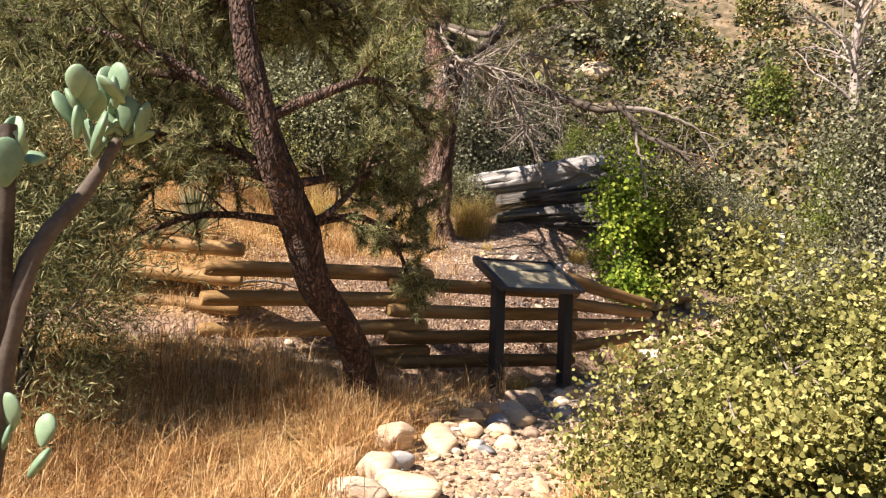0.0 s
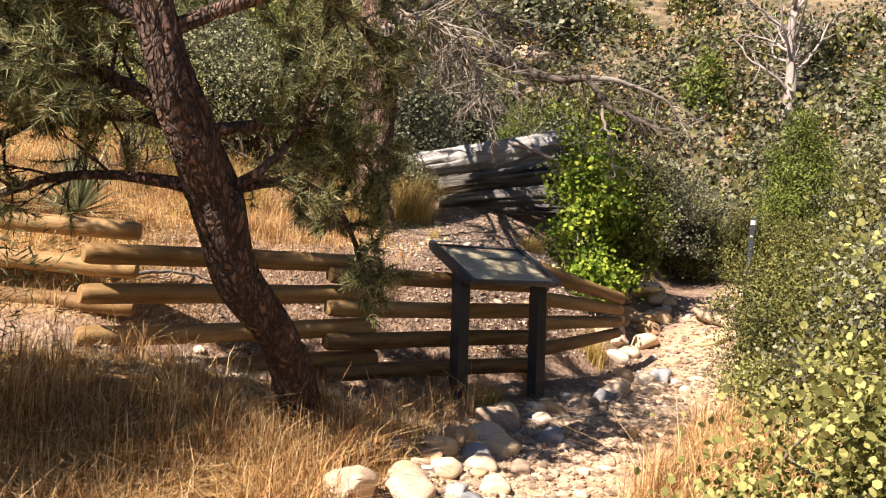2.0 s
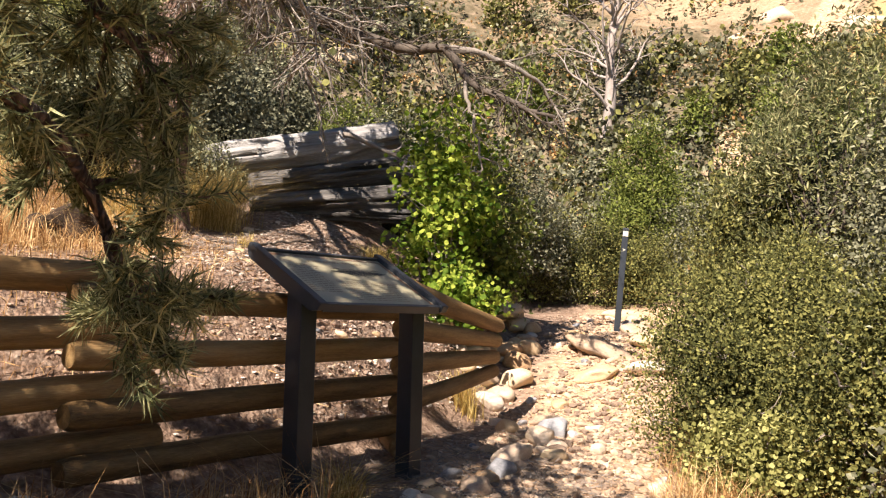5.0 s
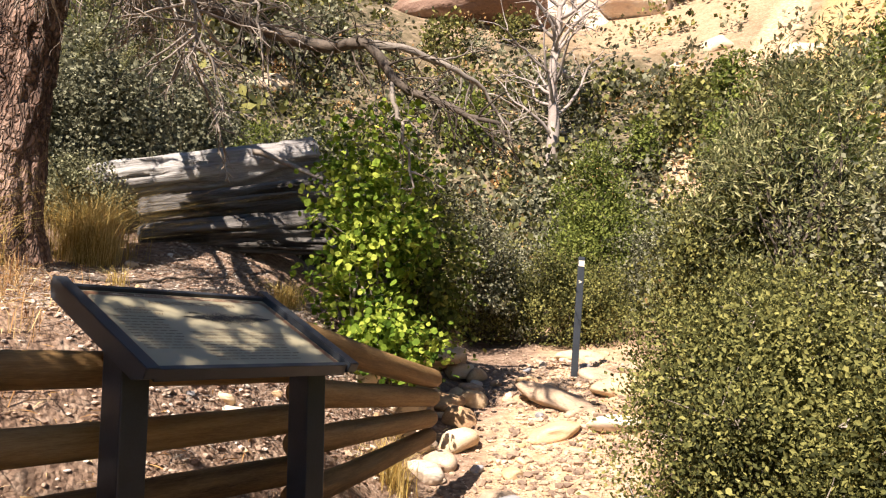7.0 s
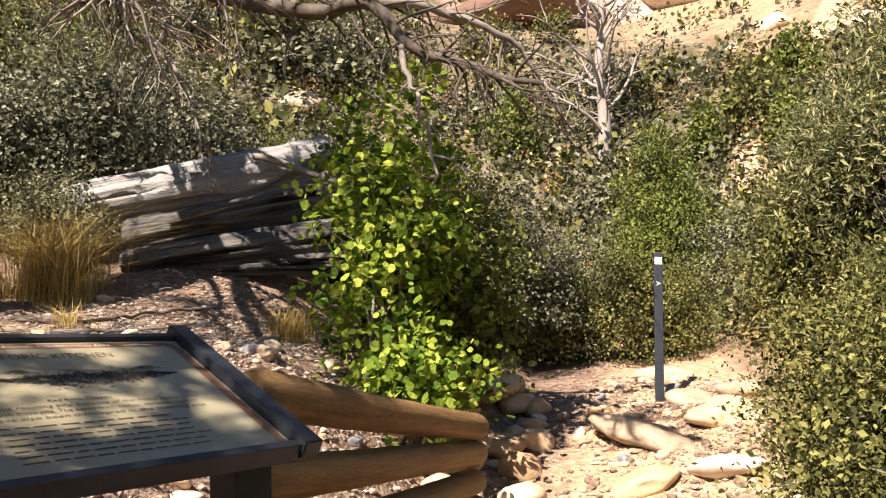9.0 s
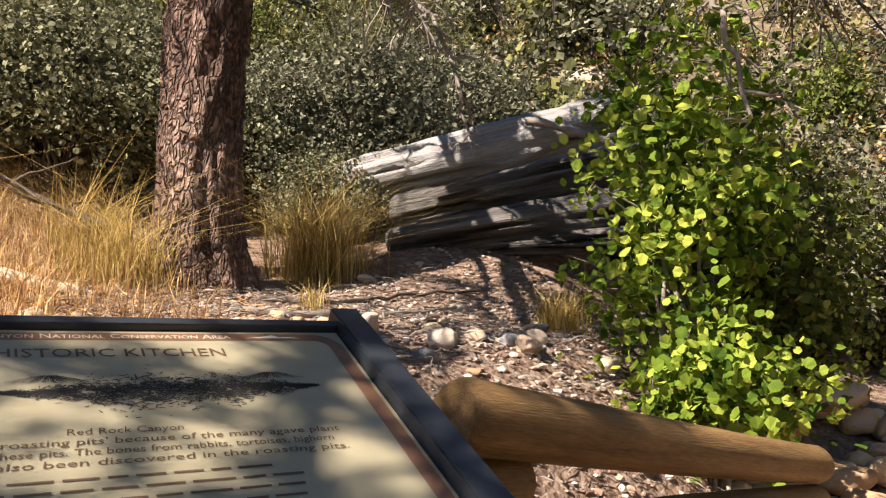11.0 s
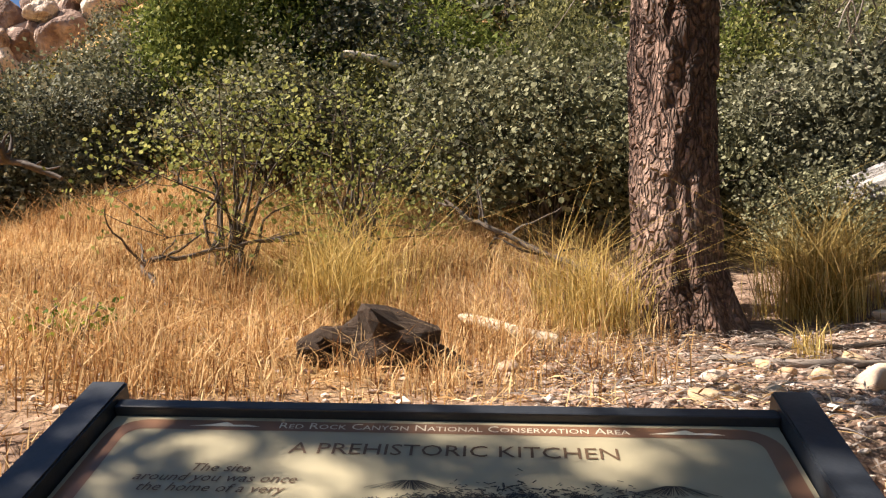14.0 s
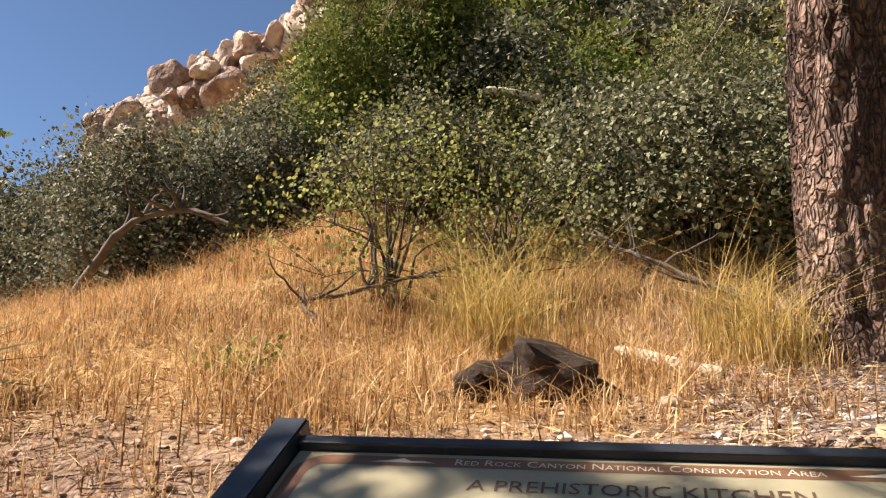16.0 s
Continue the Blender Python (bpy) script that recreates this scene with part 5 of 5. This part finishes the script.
field("dry_grass", "thinning dry grass at the edge of the wash", 2600, 16, outer_grass, 0.30, 67, width=0.0027)
field("dry_grass", "dry golden meadow grass on the slope", 6200, 13, meadow, 0.30, 62, width=0.0026)
field("dry_grass", "dry reddish grass on the bank of the wash", 420, 26, right_bank, 0.36, 63, width=0.0027)


field("dry_grass", "short bent straw between the meadow tufts", 4200, 12, meadow, 0.20, 65, width=0.0026, spread=0.09, lean=1.4)
field("dry_grass", "bent reddish straw between the front tufts", 1800, 14, front_grass, 0.22, 66, width=0.0026, spread=0.09, lean=1.4)


def far_meadow(n, r):
    x, y = r.uniform(-22, -2.0, n), r.uniform(7.0, 22, n)
    ok = np.degrees(np.arctan2(x, y)) < -16
    return x[ok], y[ok]


field("dry_grass", "distant sunlit golden grass", 4200, 12, far_meadow, 0.36, 64, width=0.006, spread=0.12)


def bunch(x, y, h, n, seed, label):
    r = np.random.default_rng(seed)
    g = Geo()
    rad = 0.10 * h / 0.5
    blades(g, x + r.normal(0, rad, n), y + r.normal(0, rad, n), h * r.uniform(0.35, 1.1, n), np.full(n, 0.0026), r, 0.85, 0.8)
    return tagged(new("bunch_grass", g.mesh("bunch_grass", M_BUNCH, False)), label, "grass", "bunch grasses")


for i, (x, y, h, n) in enumerate(((2.02, 3.85, 0.72, 1200), (2.25, 4.3, 0.5, 400), (-0.85, 3.3, 0.62, 420), (-0.7, 3.45, 0.8, 220), (0.60, 3.12, 0.58, 420), (0.45, 3.4, 0.66, 220), (-1.05, 4.2, 0.6, 500), (2.75, 2.1, 0.32, 350), (2.3, 0.55, 0.35, 300), (-0.28, -0.62, 0.26, 260), (1.45, 2.55, 0.2, 80))):
    bunch(x, y, h, n, 70 + i, "tufted yellow-green bunch grass on the slope")


# ---- yucca, prickly pear, saplings ----
def yucca(x, y, h, n, seed, z=None):
    r = np.random.default_rng(seed)
    t = thing("yucca", "spiky grey-green yucca rosette with dry lower leaves", "yucca", Matrix.Translation((x, y, ground_at(x, y) if z is None else z)))
    g = Geo()
    for i in range(n):
        el, az = r.uniform(0.0, 1.45), r.uniform(0, 6.28)
        d = np.array([math.cos(az) * math.cos(el), math.sin(az) * math.cos(el), math.sin(el)])
        side = np.array([-math.sin(az), math.cos(az), 0]) * 0.011
        up = np.cross(d, side) * 0.35
        L = h * r.uniform(0.75, 1.1)
        p = np.array([0, 0, 0.10]) + d * 0.03
        m = p + d * L * 0.55
        e = p + d * L - np.array([0, 0, 0.08 * L * math.cos(el)])
        g.add([p - side, p - up, p + side, m + side * 0.85, m - up, m - side * 0.85, e], [[0, 1, 4, 5], [1, 2, 3, 4]])
        g.f.append(np.array([[5, 4, 6], [4, 3, 6]]) + (g.n - 7))
    part("leaf_rosette", g.mesh("leaf_rosette", M_YUC, False), t)
    return t


yucca(-2.95, 1.55, 0.62, 150, 1)
yucca(-3.6, 1.95, 0.55, 110, 2)
yucca(-4.3, 2.35, 0.7, 120, 3)

pear = thing("prickly_pear", "prickly pear cactus with flat blue-green pads", "cactus", Matrix.Translation((0.32, 0.31, 0.02)))


def pad(p, tilt, turn, w, h):
    bm = bmesh.new()
    bmesh.ops.create_uvsphere(bm, u_segments=18, v_segments=12, radius=0.5)
    for v in bm.verts:
        f = 0.55 + 0.45 * S(-0.5, 0.15, v.co.z)
        v.co = Vector((v.co.x * w * float(f), v.co.y * 0.032, (v.co.z + 0.5) * h))
    me = bpy.data.meshes.new("pad")
    bm.to_mesh(me)
    bm.free()
    for q in me.polygons:
        q.use_smooth = True
    me.materials.append(M_CACT)
    ob = part("pad", me, pear)
    ob.matrix_basis = Matrix.Translation(p) @ Euler((radians(tilt), 0, radians(turn))).to_matrix().to_4x4()
    top = ob.matrix_basis @ Vector((0, 0, h * 0.92))
    return top


rc = np.random.default_rng(8)
gz = ground_at(-5.42, -4.5)
gk = Geo()
tube(gk, smooth_line([(-5.42, -4.5, gz - 0.05), (-5.37, -4.5, gz + 0.5), (-5.30, -4.46, 1.15), (-5.12, -4.36, 1.45), (-5.03, -4.33, 1.62)], 16), np.linspace(0.045, 0.018, 16), 10, 0.06, rc)
tube(gk, smooth_line([(-5.37, -4.5, gz + 0.4), (-5.36, -4.47, 1.1), (-5.36, -4.44, 1.62)], 12), np.linspace(0.04, 0.025, 12), 10, 0.06, rc)
part("stalk", gk.mesh("stalk", M_STEM), pear, "dark woody cactus stalk")
for c, n, spread in (((-5.06, -4.32, 1.66), 20, 0.075), ((-5.36, -4.45, 1.5), 6, 0.05), ((-5.30, -4.5, 0.62), 5, 0.07), ((-5.42, -4.42, 0.3), 6, 0.12)):
    for i in range(n):
        o = rc.uniform(-1.6, 1.6, 3) * spread
        hh = rc.uniform(0.10, 0.155)
        pad(Vector(c) + Vector(o), rc.normal(0, 28) , rc.uniform(-90, 90), hh * 0.68, hh)

plant("pinyon_sapling", "bushy young pinyon pine in front of the fence", "tree", shrub_meshes(1.4, 1.4, 2.2, 240, 150, 0.065, M_PINE, M_STEM, 94, 0.055, "diamond", 0.10, 0.08, 0.5, cone=0.2, core=6000), -4.8, -1.5, 0.4)

# thin leafy sapling and bush over the meadow
plant("serviceberry_sapling", "thin sapling with sparse bright green leaves in the meadow", "bush", shrub_meshes(2.0, 1.3, 1.45, 130, 16, 0.032, M_SVB, M_STEM, 91, 0.42, "round", 0.10, 0.1, 0.6, 0.3, 16), -1.75, 4.3, 0.3)
plant("serviceberry_sapling", "thin sapling with sparse bright green leaves in the meadow", "bush", shrub_meshes(1.5, 1.1, 1.6, 110, 16, 0.03, M_SVB, M_STEM, 92, 0.42, "round", 0.10, 0.1, 0.6, 0.3, 14), -1.0, 5.1, 0.3)
plant("seedling", "small green seedling in dry grass", "bush", shrub_meshes(0.42, 0.35, 0.2, 16, 9, 0.03, M_CUR, M_STEM, 93, 0.42, "round", 0.05, 0.1, 0.6, 0.3, 8), -1.75, 2.2, 0.3)

stick("dead_branch", "twisted grey dead juniper limb at the meadow edge", [(-5.6, 5.6, -0.02), (-5.1, 5.5, 0.4), (-4.7, 5.4, 0.7), (-4.2, 5.45, 0.72), (-3.7, 5.5, 0.45)], 0.055, M_STEM, 7, 14)
# bleached snag beyond the wash
snag_x, snag_y = 18.0, 7.55
rz = np.random.default_rng(12)
snag = thing("dead_tree", "bleached standing dead tree with bare forked branches", "tree", Matrix.Translation((snag_x, snag_y, ground_at(snag_x, snag_y) - 0.1)))
gk = Geo()
tr = smooth_line([(0, 0, 0), (0.05, 0, 1.4), (-0.05, 0.05, 2.8), (0.1, 0, 4.4), (0.2, 0.1, 6.0)], 20)
tube(gk, tr, np.linspace(0.19, 0.04, 20), 12, 0.10, rz)
part("trunk", gk.mesh("trunk", M_SNAG), snag)
for i in range(26):
    k = 3 + i * 16 // 26
    gk = Geo()
    w = wander(tr[k], (rz.normal(), rz.normal(), 0.7), rz.uniform(1.2, 2.9), 10, 0.18, 0.05, rz)
    tube(gk, w, np.linspace(0.06, 0.012, 11), 6, 0.08, rz, False)
    for _ in range(7):
        kk = rz.integers(3, 10)
        w2 = wander(w[kk], unit(w[kk] - w[kk - 1]) + rz.normal(0, 0.6, 3), rz.uniform(0.4, 1.1), 6, 0.2, 0.02, rz)
        tube(gk, w2, np.linspace(0.02, 0.006, 7), 5, 0, rz, False)
    part("branch", gk.mesh("branch", M_SNAG), snag)

# ---- sandstone ----
boulders = [stone_mesh("sandstone_boulder", M_BOUL, 200 + i, 3, 0.7) for i in range(3)]
masses = [stone_mesh("sandstone_mass", M_SAND, 220 + i, 4, 1.3) for i in range(4)]
rb = np.random.default_rng(17)


def put_boulder(x, y, size, z=None, far=False, up=0.25, tall=0.75):
    ob = new("sandstone_outcrop" if far else "boulder", (masses if far else boulders)[rb.integers(4 if far else 3)])
    s = Vector((size * rb.uniform(0.9, 1.4), size * rb.uniform(0.8, 1.1), size * tall * rb.uniform(0.8, 1.2)))
    ob.matrix_basis = Matrix.LocRotScale((x, y, (ground_at(x, y) if z is None else z) + s.z * up), Euler((rb.normal(0, 0.15), rb.normal(0, 0.15), rb.uniform(0, 6.28))), s)
    return tagged(ob, "pale pink sandstone outcrop on the mountainside" if far else "tan sandstone boulder among the shrubs", "rock", "sandstone outcrops" if far else "boulders of the slope")


for x, y, s in ((6.5, 11.2, 2.0), (9.4, 3.9, 1.3), (10.6, 4.6, 1.1), (5.2, 2.9, 0.9), (-0.9, 11.5, 1.4), (2.4, 10.0, 1.2), (11.6, 9.0, 2.2), (8.0, 13.0, 2.0), (0.8, 14.0, 1.8)):
    put_boulder(x, y, s)
for _ in range(70):
    az, rr = rb.uniform(-30, 110), rb.uniform(14, 48)
    put_boulder(rr * math.sin(radians(az)), rr * math.cos(radians(az)), rb.uniform(0.5, 1.4), up=-0.15, tall=0.8)
for _ in range(120):
    az, rr = rb.uniform(50, 100), rb.uniform(32, 75)
    put_boulder(rr * math.sin(radians(az)), rr * math.cos(radians(az)), rb.uniform(3.5, 9), far=True, up=0.06, tall=0.65)
for i in range(190):
    az, rr = rb.uniform(-38.5, -23), rb.uniform(51, 58)
    top = np.interp(az, [-38.5, -36.5, -34.5, -32, -28, -23], [18, 19, 21.8, 23.5, 24, 24])
    size = rb.uniform(0.9, 3.4)
    x, y = rr * math.sin(radians(az)), rr * math.cos(radians(az))
    low = ground_at(x, y)
    put_boulder(x, y, size, low + max(top - size * 0.8 - low, 0.0) * rb.random() ** 0.8, far=True, up=0.0, tall=rb.uniform(0.8, 1.5))
for _ in range(34):
    az, rr = rb.uniform(-15, 45), rb.uniform(45, 85)
    put_boulder(rr * math.sin(radians(az)), rr * math.cos(radians(az)), rb.uniform(3, 8), far=True, up=-0.05, tall=0.9)

# the whole site climbs gently to the mountain; only the sign stands plumb
SITE = Matrix.Translation((0, 0, 1.25)) @ Matrix.Rotation(radians(4.0), 4, "X") @ Matrix.Translation((0, 0, -1.25))
for ob in list(scene.objects):
    if ob.parent is None and ob.type in {"MESH", "EMPTY"} and ob is not sign:
        ob.matrix_basis = SITE @ ob.matrix_basis
